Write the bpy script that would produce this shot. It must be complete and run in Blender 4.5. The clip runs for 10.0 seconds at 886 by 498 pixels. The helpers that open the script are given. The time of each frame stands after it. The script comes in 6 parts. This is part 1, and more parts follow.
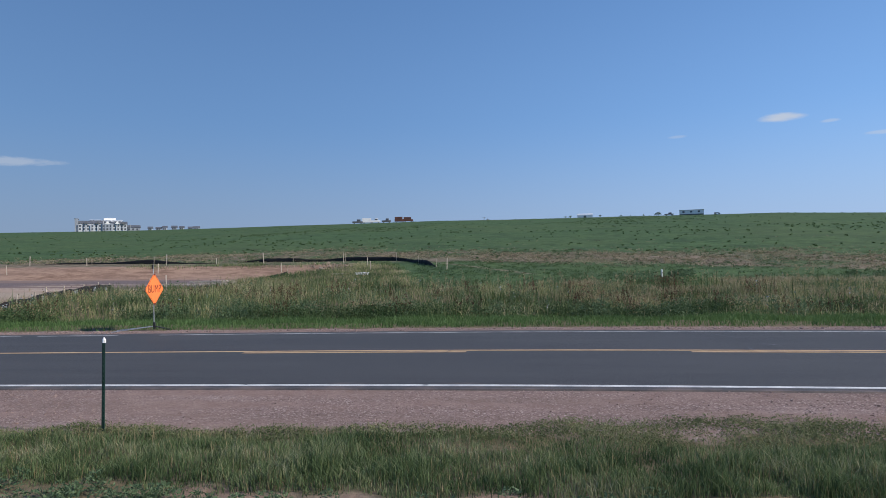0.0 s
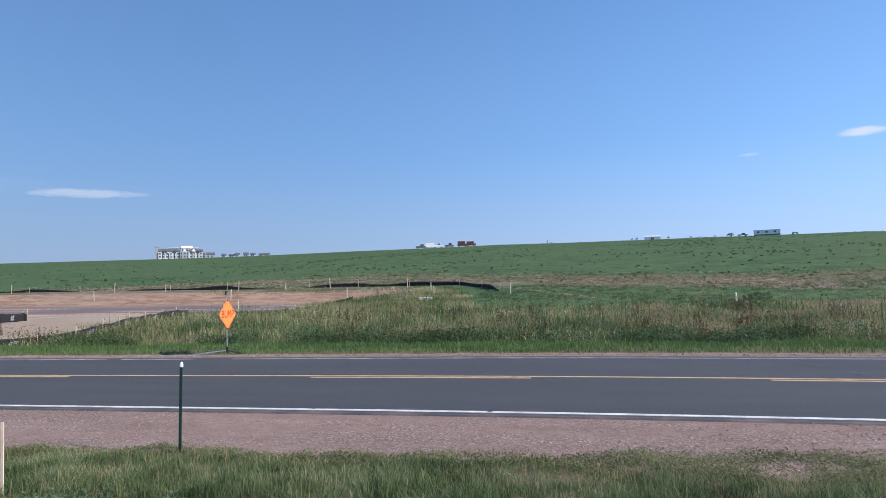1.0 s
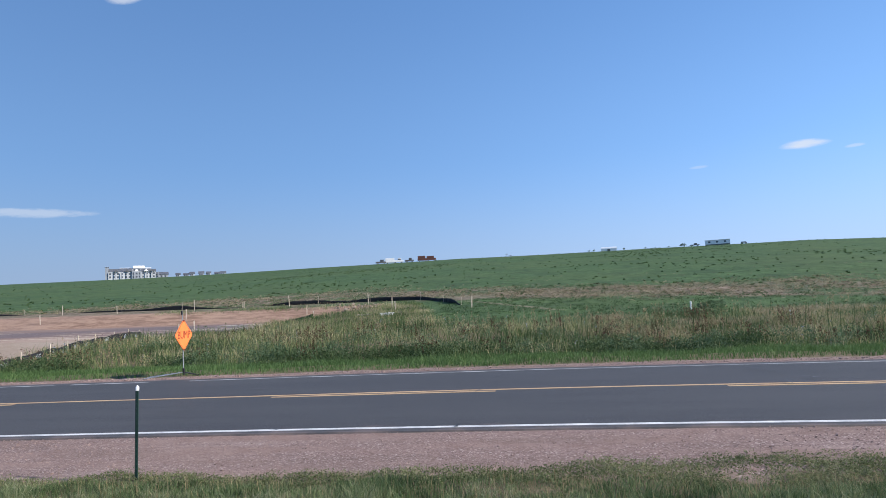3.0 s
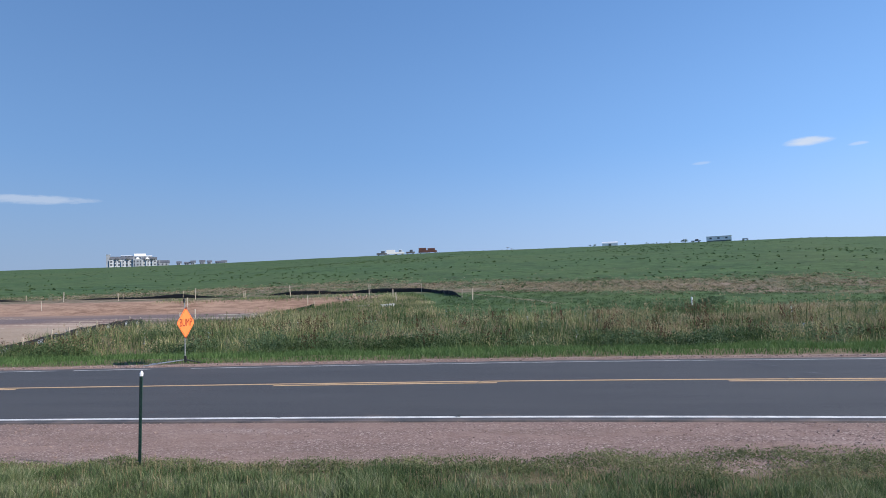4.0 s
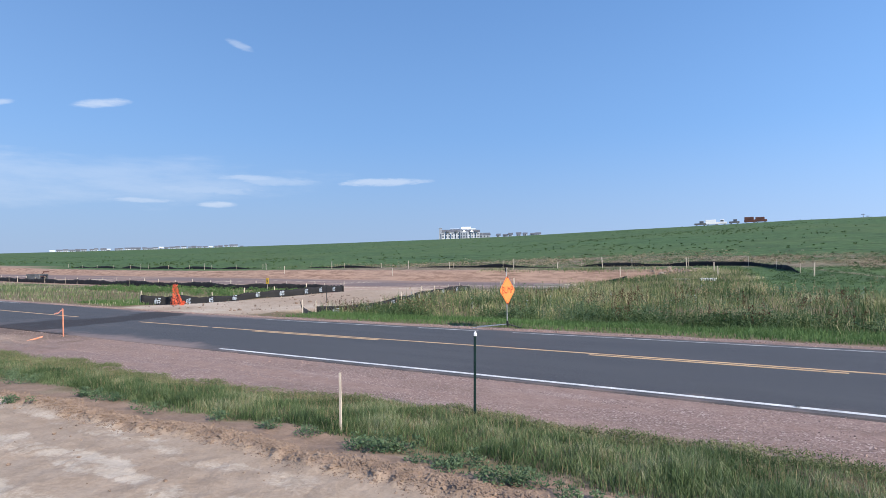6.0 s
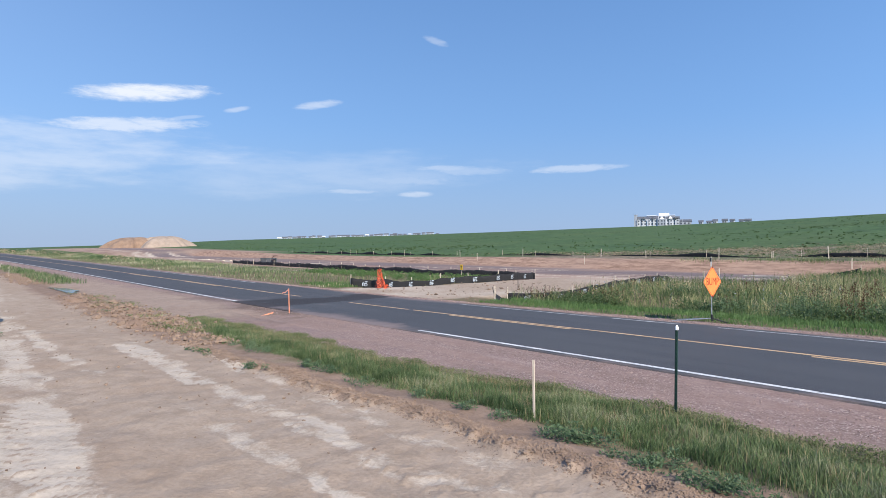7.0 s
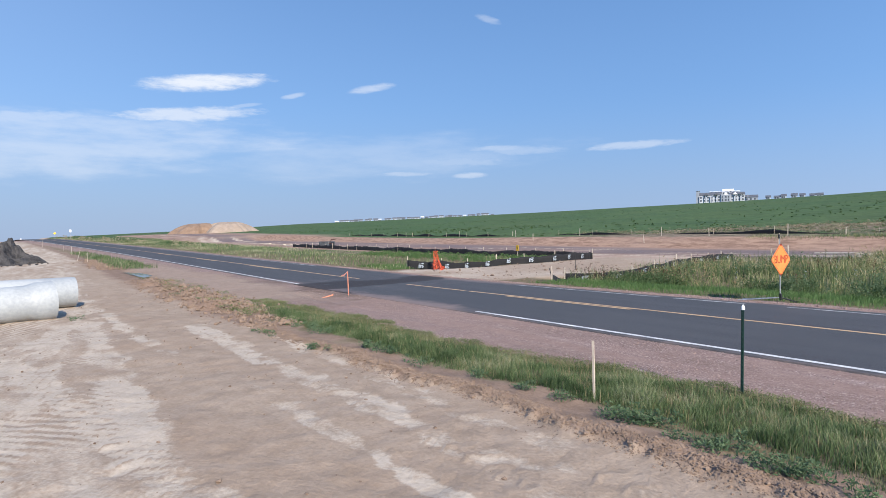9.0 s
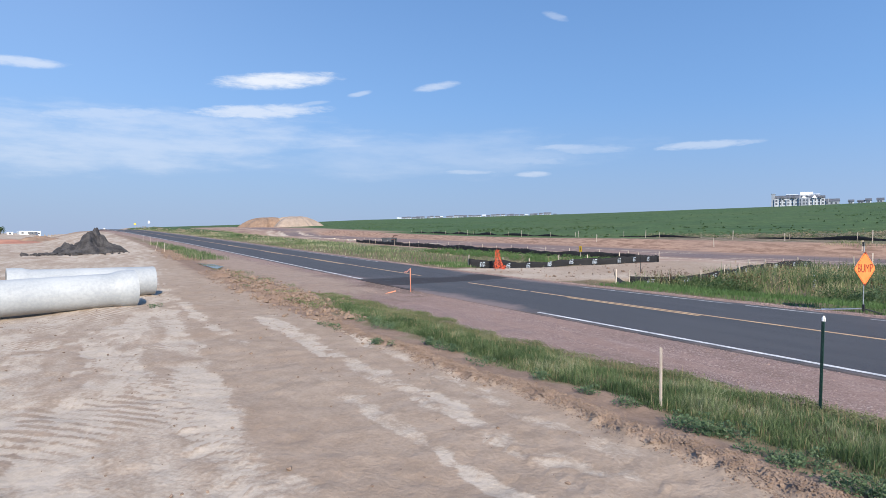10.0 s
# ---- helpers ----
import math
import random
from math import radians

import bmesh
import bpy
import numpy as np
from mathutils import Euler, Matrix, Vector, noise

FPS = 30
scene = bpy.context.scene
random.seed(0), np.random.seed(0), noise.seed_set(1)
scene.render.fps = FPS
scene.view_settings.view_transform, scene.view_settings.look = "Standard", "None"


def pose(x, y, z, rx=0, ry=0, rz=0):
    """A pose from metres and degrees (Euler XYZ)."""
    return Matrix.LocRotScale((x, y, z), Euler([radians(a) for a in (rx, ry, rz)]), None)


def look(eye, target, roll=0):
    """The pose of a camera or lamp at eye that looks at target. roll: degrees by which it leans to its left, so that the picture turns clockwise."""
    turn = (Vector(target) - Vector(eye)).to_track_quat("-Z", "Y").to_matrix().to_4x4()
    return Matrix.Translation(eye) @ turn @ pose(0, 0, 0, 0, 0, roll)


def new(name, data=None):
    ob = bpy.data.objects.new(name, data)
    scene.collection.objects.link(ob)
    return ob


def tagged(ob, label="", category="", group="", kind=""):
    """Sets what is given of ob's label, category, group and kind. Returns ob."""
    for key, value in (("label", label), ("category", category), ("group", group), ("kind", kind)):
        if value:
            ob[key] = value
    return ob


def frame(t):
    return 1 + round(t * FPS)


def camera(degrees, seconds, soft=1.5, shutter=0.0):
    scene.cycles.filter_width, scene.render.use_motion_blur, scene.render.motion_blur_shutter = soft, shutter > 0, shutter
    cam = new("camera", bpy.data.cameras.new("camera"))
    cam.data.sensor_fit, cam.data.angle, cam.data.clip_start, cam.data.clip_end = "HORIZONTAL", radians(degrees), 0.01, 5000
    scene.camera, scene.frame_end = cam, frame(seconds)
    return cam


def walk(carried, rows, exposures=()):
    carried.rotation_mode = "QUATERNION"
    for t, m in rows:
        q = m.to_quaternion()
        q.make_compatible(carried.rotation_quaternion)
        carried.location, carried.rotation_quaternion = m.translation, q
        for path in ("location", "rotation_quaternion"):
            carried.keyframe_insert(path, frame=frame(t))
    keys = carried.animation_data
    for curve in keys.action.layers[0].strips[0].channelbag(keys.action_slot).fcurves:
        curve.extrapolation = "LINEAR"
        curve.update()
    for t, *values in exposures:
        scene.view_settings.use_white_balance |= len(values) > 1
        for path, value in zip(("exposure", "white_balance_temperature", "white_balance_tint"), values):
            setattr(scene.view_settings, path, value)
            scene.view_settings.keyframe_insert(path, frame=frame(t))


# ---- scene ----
EXPO = [(0.0, 0.0), (0.5, 0.35), (1.0, 0.44), (2.5, 0.45), (4.0, 0.34), (5.0, 0.54), (6.0, 0.6), (7.5, 0.58), (10.0, 0.55)]
cam = camera(70.70, 10.0, 0.5)
PATH = [
    (0, pose(0.087, 0.076, 1.874, 90.97, 1.26, 6.41)),
    (0.5, pose(0.109, 0.075, 1.869, 92.00, 1.94, 8.41)),
    (1, pose(0.090, 0.056, 1.893, 93.33, 1.61, 12.20)),
    (1.5, pose(0.064, 0.066, 1.878, 93.92, 0.92, 12.32)),
    (2, pose(0.067, 0.062, 1.884, 93.50, 1.09, 12.03)),
    (2.5, pose(0.035, 0.056, 1.889, 94.26, 1.35, 12.59)),
    (2.7, pose(0.046, 0.055, 1.889, 94.52, 2.66, 10.44)),
    (3.8, pose(0.010, 0.084, 1.874, 94.36, 2.62, 7.05)),
    (4, pose(-0.006, 0.061, 1.868, 93.84, 2.02, 8.63)),
    (4.5, pose(0.015, 0.023, 1.887, 94.01, 0.80, 14.46)),
    (5, pose(0.022, 0.018, 1.880, 94.11, 0.81, 18.56)),
    (5.5, pose(-0.021, 0.003, 1.870, 92.41, -0.31, 24.48)),
    (6, pose(-0.052, -0.023, 1.867, 91.96, 0.90, 36.59)),
    (6.2, pose(-0.061, -0.046, 1.873, 92.10, 1.35, 41.31)),
    (7.3, pose(-0.087, -0.045, 1.876, 90.06, -0.01, 56.29)),
    (7.5, pose(-0.079, -0.067, 1.887, 89.47, 0.28, 57.54)),
    (8, pose(-0.058, -0.121, 1.884, 89.92, -0.01, 62.62)),
    (8.5, pose(-0.069, -0.081, 1.874, 89.62, 0.85, 58.59)),
    (9, pose(-0.073, -0.078, 1.880, 89.31, 1.01, 59.00)),
    (9.5, pose(-0.074, -0.106, 1.880, 88.73, 0.79, 60.12)),
    (10, pose(-0.068, -0.153, 1.902, 89.17, -0.32, 64.58)),
]
walk(cam, PATH, EXPO)

# light: low morning sun behind the camera's right shoulder, clear sky with thin cloud
SUN_EL, SUN_AZ = 30.0, 99.0   # degrees; azimuth clockwise from +y
sun = new("sun", bpy.data.lights.new("sun", "SUN"))
sun.data.energy, sun.data.angle, sun.data.color = 5.0, radians(0.53), (1.0, 0.90, 0.77)
sun.matrix_world = look((30 * math.sin(radians(SUN_AZ)), 30 * math.cos(radians(SUN_AZ)), 30 * math.tan(radians(SUN_EL))), (0, 0, 0))
world = bpy.data.worlds.new("sky")
scene.world = world
world.use_nodes = True


class Nodes:
    """Small helper that wires shader nodes."""

    def __init__(self, tree):
        self.t = tree

    def make(self, kind):
        return self.t.nodes.new(kind)

    def put(self, socket, v):
        if isinstance(v, bpy.types.NodeSocket):
            self.t.links.new(v, socket)
        elif v is not None:
            if isinstance(v, tuple) and len(v) == 3 and socket.type == "RGBA":
                v = (*v, 1)
            socket.default_value = v

    def calc(self, op, a, b=None, clamp=False):
        n = self.make("ShaderNodeMath")
        n.operation, n.use_clamp = op, clamp
        self.put(n.inputs[0], a)
        self.put(n.inputs[1], b)
        return n.outputs[0]

    def mix(self, f, a, b, blend="MIX"):
        n = self.make("ShaderNodeMix")
        n.data_type, n.blend_type = "RGBA", blend
        self.put(n.inputs[0], f)
        self.put(n.inputs[6], a)
        self.put(n.inputs[7], b)
        return n.outputs[2]

    def noise(self, vec, scale, detail=4.0, rough=0.55):
        n = self.make("ShaderNodeTexNoise")
        self.put(n.inputs["Vector"], vec)
        n.inputs["Scale"].default_value, n.inputs["Detail"].default_value, n.inputs["Roughness"].default_value = scale, detail, rough
        return n.outputs["Fac"]

    def ramp(self, f, a, b, lo=0.0, hi=1.0):
        n = self.make("ShaderNodeMapRange")
        n.clamp, n.interpolation_type = True, "SMOOTHSTEP"
        self.put(n.inputs[0], f)
        n.inputs[1].default_value, n.inputs[2].default_value, n.inputs[3].default_value, n.inputs[4].default_value = a, b, lo, hi
        return n.outputs[0]

    def scaled(self, vec, sx, sy, sz):
        n = self.make("ShaderNodeVectorMath")
        n.operation = "MULTIPLY"
        self.put(n.inputs[0], vec)
        n.inputs[1].default_value = (sx, sy, sz)
        return n.outputs[0]


def build_sky():
    k = Nodes(world.node_tree)
    back = world.node_tree.nodes["Background"]
    sky = k.make("ShaderNodeTexSky")
    sky.sky_type, sky.sun_disc = "NISHITA", False
    sky.sun_elevation, sky.sun_rotation = radians(SUN_EL), radians(360 - SUN_AZ)
    sky.altitude, sky.air_density, sky.dust_density, sky.ozone_density = 1700, 1.25, 0.35, 4.0
    way = k.make("ShaderNodeTexCoord").outputs["Generated"]
    axes = k.make("ShaderNodeSeparateXYZ")
    k.put(axes.inputs[0], way)
    x, y, z = axes.outputs
    az = k.calc("MULTIPLY", k.calc("ARCTAN2", k.calc("MULTIPLY", x, -1.0), y), 180 / math.pi)
    el = k.calc("MULTIPLY", k.calc("ARCSINE", z), 180 / math.pi)
    both = k.make("ShaderNodeCombineXYZ")
    k.put(both.inputs[0], az)
    k.put(both.inputs[1], el)
    wide = k.noise(k.scaled(both.outputs[0], 0.16, 0.75, 1), 1.0, 6, 0.6)
    fine = k.noise(k.scaled(both.outputs[0], 0.5, 2.0, 1), 1.0, 5, 0.62)
    total = None
    # centre azimuth and elevation, half widths, strength, tilt of the streak, raggedness
    for a, e, wa, we, power, tilt, edge in CLOUDS:
        da = k.calc("MULTIPLY", k.calc("SUBTRACT", az, a), 1 / wa)
        de = k.calc("MULTIPLY", k.calc("SUBTRACT", k.calc("SUBTRACT", el, e), k.calc("MULTIPLY", k.calc("SUBTRACT", az, a), tilt)), 1 / we)
        d2 = k.calc("ADD", k.calc("MULTIPLY", da, da), k.calc("MULTIPLY", de, de))
        body = k.calc("ADD", k.calc("SUBTRACT", 1.0, d2), k.calc("MULTIPLY", k.calc("SUBTRACT", fine if edge else wide, 0.5), edge or 2.4))
        m = k.ramp(body, 0.0, 1.0 if edge else 1.3, 0.0, power)
        total = m if total is None else k.calc("MAXIMUM", total, m)
    # summer haze: the blue washes out evenly towards the horizon
    clear = k.mix(0.6, sky.outputs[0], k.mix(k.ramp(el, 8.0, 32.0), (1.85, 3.9, 8.0), (1.08, 2.6, 6.0)))
    hazy = k.mix(k.ramp(el, -2.0, 13.0, 0.92, 0.0), clear, (3.2, 4.3, 6.4))
    # the sky is brighter on the sun's side
    dot = k.make("ShaderNodeVectorMath")
    dot.operation = "DOT_PRODUCT"
    k.put(dot.inputs[0], way)
    dot.inputs[1].default_value = (math.sin(radians(SUN_AZ)), math.cos(radians(SUN_AZ)), 0.2)
    glow = k.make("ShaderNodeVectorMath")
    glow.operation = "SCALE"
    k.put(glow.inputs[0], hazy)
    k.put(glow.inputs[3], k.ramp(dot.outputs["Value"], -1.0, 0.6, 0.9, 1.5))
    hazy = glow.outputs[0]
    colour = k.mix(total, hazy, CLOUD_COLOUR)
    k.put(back.inputs[0], colour)
    back.inputs[1].default_value = SKY


SKY = 0.0795
CLOUD_COLOUR = (7.2, 7.7, 8.6)
CLOUDS = [
    (79.5, 13.7, 6.0, 0.8, 1.0, -0.1, 1.6), (65.2, 13.75, 2.3, 0.42, 0.5, -0.14, 1.5), (72.2, 12.97, 1.3, 0.26, 0.4, -0.2, 1.5), (76.3, 12.0, 1.6, 0.2, 0.25, -0.15, 1.5),
    (81.0, 11.0, 6.5, 0.75, 0.7, -0.09, 1.9), (93.0, 9.9, 6.0, 0.6, 0.4, -0.1, 1.9), (41.8, 8.1, 4.8, 0.42, 0.42, -0.02, 2.2), (56.5, 6.0, 1.8, 0.32, 0.45, 0.0, 1.6),
    (62.2, 6.2, 3.2, 0.26, 0.35, 0.0, 1.6), (54.0, 8.35, 3.4, 0.32, 0.35, 0.0, 1.8), (57.5, 7.2, 5.5, 0.6, 0.25, 0.0, 2.2), (98.6, 13.1, 3.2, 0.5, 0.6, -0.05, 1.5),
    (54.6, 19.4, 1.3, 0.4, 0.28, 0.3, 1.6), (-22.4, 10.75, 1.9, 0.42, 0.8, 0.02, 1.3), (-25.7, 10.1, 0.8, 0.18, 0.4, 0.0, 1.5), (-29.0, 8.8, 1.4, 0.2, 0.4, 0.0, 1.5),
    (35.3, 25.0, 1.6, 0.5, 0.6, -0.2, 1.4), (51.5, 8.1, 4.5, 0.5, 0.25, 0.0, 2.0), (-14.4, 10.0, 0.9, 0.16, 0.25, 0.0, 1.5),
    (92.0, 8.0, 24.0, 3.2, 0.42, -0.05, 0), (66.0, 7.6, 20.0, 2.4, 0.22, -0.03, 0),
]
build_sky()


# ---- materials ----
def surface(name, dark, light, scale=2.0, fine=40.0, rough=0.8, bump=0.3, metal=0.0, vary=0.0, stretch=(1, 1, 1), depth=0.01):
    """A worn surface: two colours mixed by a broad and a fine noise, with relief; vary: from piece to piece."""
    m = bpy.data.materials.new(name)
    m.use_nodes = True
    k = Nodes(m.node_tree)
    p = m.node_tree.nodes["Principled BSDF"]
    at = k.scaled(k.make("ShaderNodeTexCoord").outputs["Object"], *stretch)
    a, b = k.noise(at, scale), k.noise(at, fine, 3)
    f = k.ramp(k.calc("ADD", k.calc("MULTIPLY", a, 0.6), k.calc("MULTIPLY", b, 0.4)), 0.35, 0.65)
    c = k.mix(f, dark, light)
    if vary:
        r = k.make("ShaderNodeObjectInfo").outputs["Random"]
        h = k.make("ShaderNodeHueSaturation")
        k.put(h.inputs["Value"], k.ramp(r, 0, 1, 1 - vary, 1 + vary))
        k.put(h.inputs["Color"], c)
        c = h.outputs[0]
    k.put(p.inputs["Base Color"], c)
    k.put(p.inputs["Roughness"], k.ramp(a, 0.3, 0.7, max(0.05, rough - 0.12), min(1, rough + 0.08)))
    p.inputs["Metallic"].default_value = metal
    if bump:
        n = k.make("ShaderNodeBump")
        n.inputs["Strength"].default_value, n.inputs["Distance"].default_value = bump, depth
        k.put(n.inputs["Height"], b)
        k.put(p.inputs["Normal"], n.outputs[0])
    return m


def leafy(name, colours, rough=0.6, through_light=0.35, scale=0.25, patchy=1.6):
    """Foliage: each blade or leaf takes a colour of its own, patches lean one way or the other."""
    m = bpy.data.materials.new(name)
    m.use_nodes = True
    k = Nodes(m.node_tree)
    out = m.node_tree.nodes["Material Output"]
    p = m.node_tree.nodes["Principled BSDF"]
    isl = k.make("ShaderNodeNewGeometry").outputs["Random Per Island"]
    patch = k.noise(k.make("ShaderNodeTexCoord").outputs["Object"], scale, 3)
    f = k.calc("ADD", k.calc("MULTIPLY", isl, 0.75), k.calc("MULTIPLY", k.calc("SUBTRACT", patch, 0.5), patchy), True)
    r = k.make("ShaderNodeValToRGB")
    r.color_ramp.elements[0].color, r.color_ramp.elements[1].color = (*colours[0], 1), (*colours[-1], 1)
    for i, c in enumerate(colours[1:-1]):
        e = r.color_ramp.elements.new((i + 1) / (len(colours) - 1))
        e.color = (*c, 1)
    k.put(r.inputs[0], f)
    k.put(p.inputs["Base Color"], r.outputs[0])
    p.inputs["Roughness"].default_value = rough
    p.inputs["Specular IOR Level"].default_value = 0.25
    tr = k.make("ShaderNodeBsdfTranslucent")
    k.put(tr.inputs[0], r.outputs[0])
    mx = k.make("ShaderNodeMixShader")
    mx.inputs[0].default_value = through_light
    k.put(mx.inputs[1], p.outputs[0])
    k.put(mx.inputs[2], tr.outputs[0])
    k.put(out.inputs[0], mx.outputs[0])
    return m


def ground_material():
    m = bpy.data.materials.new("soil")
    m.use_nodes = True
    k = Nodes(m.node_tree)
    p = m.node_tree.nodes["Principled BSDF"]
    at = k.make("ShaderNodeTexCoord").outputs["Object"]

    def zone(name):
        n = k.make("ShaderNodeAttribute")
        n.attribute_name = name
        s = k.make("ShaderNodeSeparateColor")
        k.put(s.inputs[0], n.outputs["Color"])
        return s.outputs

    lot, gravel, turf = zone("zone_a")
    pad, field, straw = zone("zone_b")
    pale, mud, red = zone("zone_c")
    n1, n2, n3, n4 = k.noise(at, 0.35), k.noise(at, 3.0, 5), k.noise(at, 22.0, 5, 0.65), k.noise(at, 110.0, 2)
    big = k.noise(at, 0.03, 5)
    mid = k.ramp(k.calc("ADD", k.calc("MULTIPLY", n2, 0.5), k.calc("MULTIPLY", n3, 0.5)), 0.36, 0.64)
    dirt = k.mix(mid, (0.29, 0.222, 0.166), (0.385, 0.303, 0.234))
    dirt = k.mix(k.ramp(n1, 0.4, 0.7, 0, 0.35), dirt, (0.285, 0.20, 0.14))
    dust = k.mix(mid, (0.42, 0.35, 0.28), (0.51, 0.435, 0.355))
    sharp = k.ramp(k.calc("ADD", pale, k.calc("MULTIPLY", k.calc("SUBTRACT", n3, 0.5), 0.7)), 0.15, 0.85)
    dirt = k.mix(sharp, dirt, dust)
    dirt = k.mix(red, dirt, k.mix(mid, (0.19, 0.13, 0.095), (0.27, 0.19, 0.143)))
    # crushed pink granite, each stone with its own tone
    v = k.make("ShaderNodeTexVoronoi")
    v.inputs["Scale"].default_value = 48.0
    k.put(v.inputs["Vector"], at)
    tone = k.make("ShaderNodeSeparateColor")
    k.put(tone.inputs[0], v.outputs["Color"])
    stones = k.mix(tone.outputs[0], (0.14, 0.094, 0.084), (0.34, 0.245, 0.218))
    stones = k.mix(k.ramp(tone.outputs[1], 0.86, 0.95), stones, (0.50, 0.41, 0.37))
    fines = k.mix(mid, (0.24, 0.16, 0.136), (0.33, 0.236, 0.20))
    drift = k.noise(k.scaled(at, 0.3, 1.5, 1.0), 1.0, 6, 0.65)
    stones = k.mix(k.ramp(drift, 0.38, 0.66, 0.1, 0.92), stones, fines)
    stones = k.mix(k.ramp(k.noise(k.scaled(at, 0.22, 1.1, 1.0), 1.3, 5), 0.58, 0.72, 0.0, 0.5), stones, (0.40, 0.315, 0.285))
    stones = k.mix(k.calc("MULTIPLY", mud, 0.85), stones, k.mix(mid, (0.115, 0.082, 0.066), (0.19, 0.14, 0.115)))
    soil = k.mix(mid, (0.12, 0.10, 0.055), (0.19, 0.15, 0.095))
    padc = k.mix(k.ramp(k.noise(k.scaled(at, 0.05, 0.35, 0.35), 1.0, 5), 0.4, 0.62), (0.25, 0.165, 0.13), (0.34, 0.24, 0.185))
    padc = k.mix(mud, padc, k.mix(mid, (0.135, 0.105, 0.105), (0.20, 0.16, 0.155)))
    cut = k.ramp(k.noise(k.scaled(at, 0.5, 1.4, 2.5), 1.0, 7, 0.72), 0.36, 0.62)
    padc = k.mix(red, padc, k.mix(cut, (0.20, 0.12, 0.085), (0.40, 0.265, 0.19)))
    padc = k.mix(sharp, padc, (0.5, 0.42, 0.34))
    green = k.mix(k.ramp(k.calc("ADD", k.calc("MULTIPLY", n2, 0.5), k.calc("MULTIPLY", k.noise(at, 0.8, 5), 0.5)), 0.38, 0.62), (0.038, 0.076, 0.03), (0.095, 0.158, 0.06))
    green = k.mix(k.ramp(k.noise(at, 0.14, 6, 0.7), 0.46, 0.64, 0.0, 0.8), green, (0.04, 0.074, 0.034))
    green = k.mix(k.ramp(big, 0.4, 0.65, 0, 0.35), green, (0.10, 0.13, 0.05))
    fleck = k.ramp(k.noise(k.scaled(at, 0.28, 0.5, 0.5), 1.0, 6, 0.75), 0.53, 0.63, 0, 0.85)
    green = k.mix(fleck, green, (0.03, 0.058, 0.022))
    dry = k.mix(k.ramp(k.noise(at, 0.9, 5, 0.7), 0.38, 0.66), (0.095, 0.085, 0.052), (0.29, 0.225, 0.17))
    c = k.mix(turf, dirt, soil)
    c = k.mix(gravel, c, stones)
    c = k.mix(pad, c, padc)
    c = k.mix(field, c, green)
    c = k.mix(k.ramp(k.calc("ADD", straw, k.calc("MULTIPLY", k.calc("SUBTRACT", k.noise(k.scaled(at, 0.3, 0.3, 0.3), 1.0, 6, 0.7), 0.5), 1.2)), 0.25, 0.85), c, dry)
    k.put(p.inputs["Base Color"], c)
    p.inputs["Roughness"].default_value = 0.95
    p.inputs["Specular IOR Level"].default_value = 0.15
    b = k.make("ShaderNodeBump")
    b.inputs["Strength"].default_value, b.inputs["Distance"].default_value = 0.75, 0.02
    hgt = k.calc("ADD", k.calc("MULTIPLY", n3, 0.9), k.calc("MULTIPLY", n4, 0.35))
    hgt = k.calc("ADD", hgt, k.calc("MULTIPLY", k.calc("MULTIPLY", v.outputs["Distance"], gravel), -0.6))
    k.put(b.inputs["Height"], hgt)
    k.put(p.inputs["Normal"], b.outputs[0])
    return m


def asphalt_material():
    m = bpy.data.materials.new("asphalt")
    m.use_nodes = True
    k = Nodes(m.node_tree)
    p = m.node_tree.nodes["Principled BSDF"]
    at = k.make("ShaderNodeTexCoord").outputs["Object"]
    a = k.noise(k.scaled(at, 0.15, 1.2, 1), 1.0, 5)
    b = k.noise(at, 130.0, 2)
    c = k.mix(k.ramp(b, 0.35, 0.7), (0.033, 0.033, 0.0355), (0.100, 0.099, 0.103))
    c = k.mix(k.ramp(a, 0.35, 0.7, 0.0, 0.6), c, (0.082, 0.080, 0.081))
    c = k.mix(k.ramp(k.noise(k.scaled(at, 0.35, 2.2, 1), 1.0, 6, 0.7), 0.5, 0.72, 0.0, 0.5), c, (0.05, 0.049, 0.05))
    z = k.make("ShaderNodeAttribute")
    z.attribute_name = "wear"
    s = k.make("ShaderNodeSeparateColor")
    k.put(s.inputs[0], z.outputs["Color"])
    n = k.noise(at, 1.4, 6, 0.65)
    mudf = k.ramp(k.calc("ADD", s.outputs[0], k.calc("MULTIPLY", k.calc("SUBTRACT", n, 0.5), 1.3)), 0.35, 0.65, 0, 0.92)
    dustf = k.ramp(k.calc("ADD", s.outputs[1], k.calc("MULTIPLY", k.calc("SUBTRACT", n, 0.5), 1.1)), 0.3, 0.9, 0, 0.8)
    c = k.mix(dustf, c, (0.24, 0.18, 0.16))
    c = k.mix(mudf, c, k.mix(k.ramp(b, 0.3, 0.7), (0.018, 0.014, 0.012), (0.046, 0.036, 0.03)))
    k.put(p.inputs["Base Color"], c)
    p.inputs["Roughness"].default_value = 0.72
    p.inputs["Specular IOR Level"].default_value = 0.3
    bp = k.make("ShaderNodeBump")
    bp.inputs["Strength"].default_value, bp.inputs["Distance"].default_value = 0.5, 0.006
    k.put(bp.inputs["Height"], b)
    k.put(p.inputs["Normal"], bp.outputs[0])
    return m


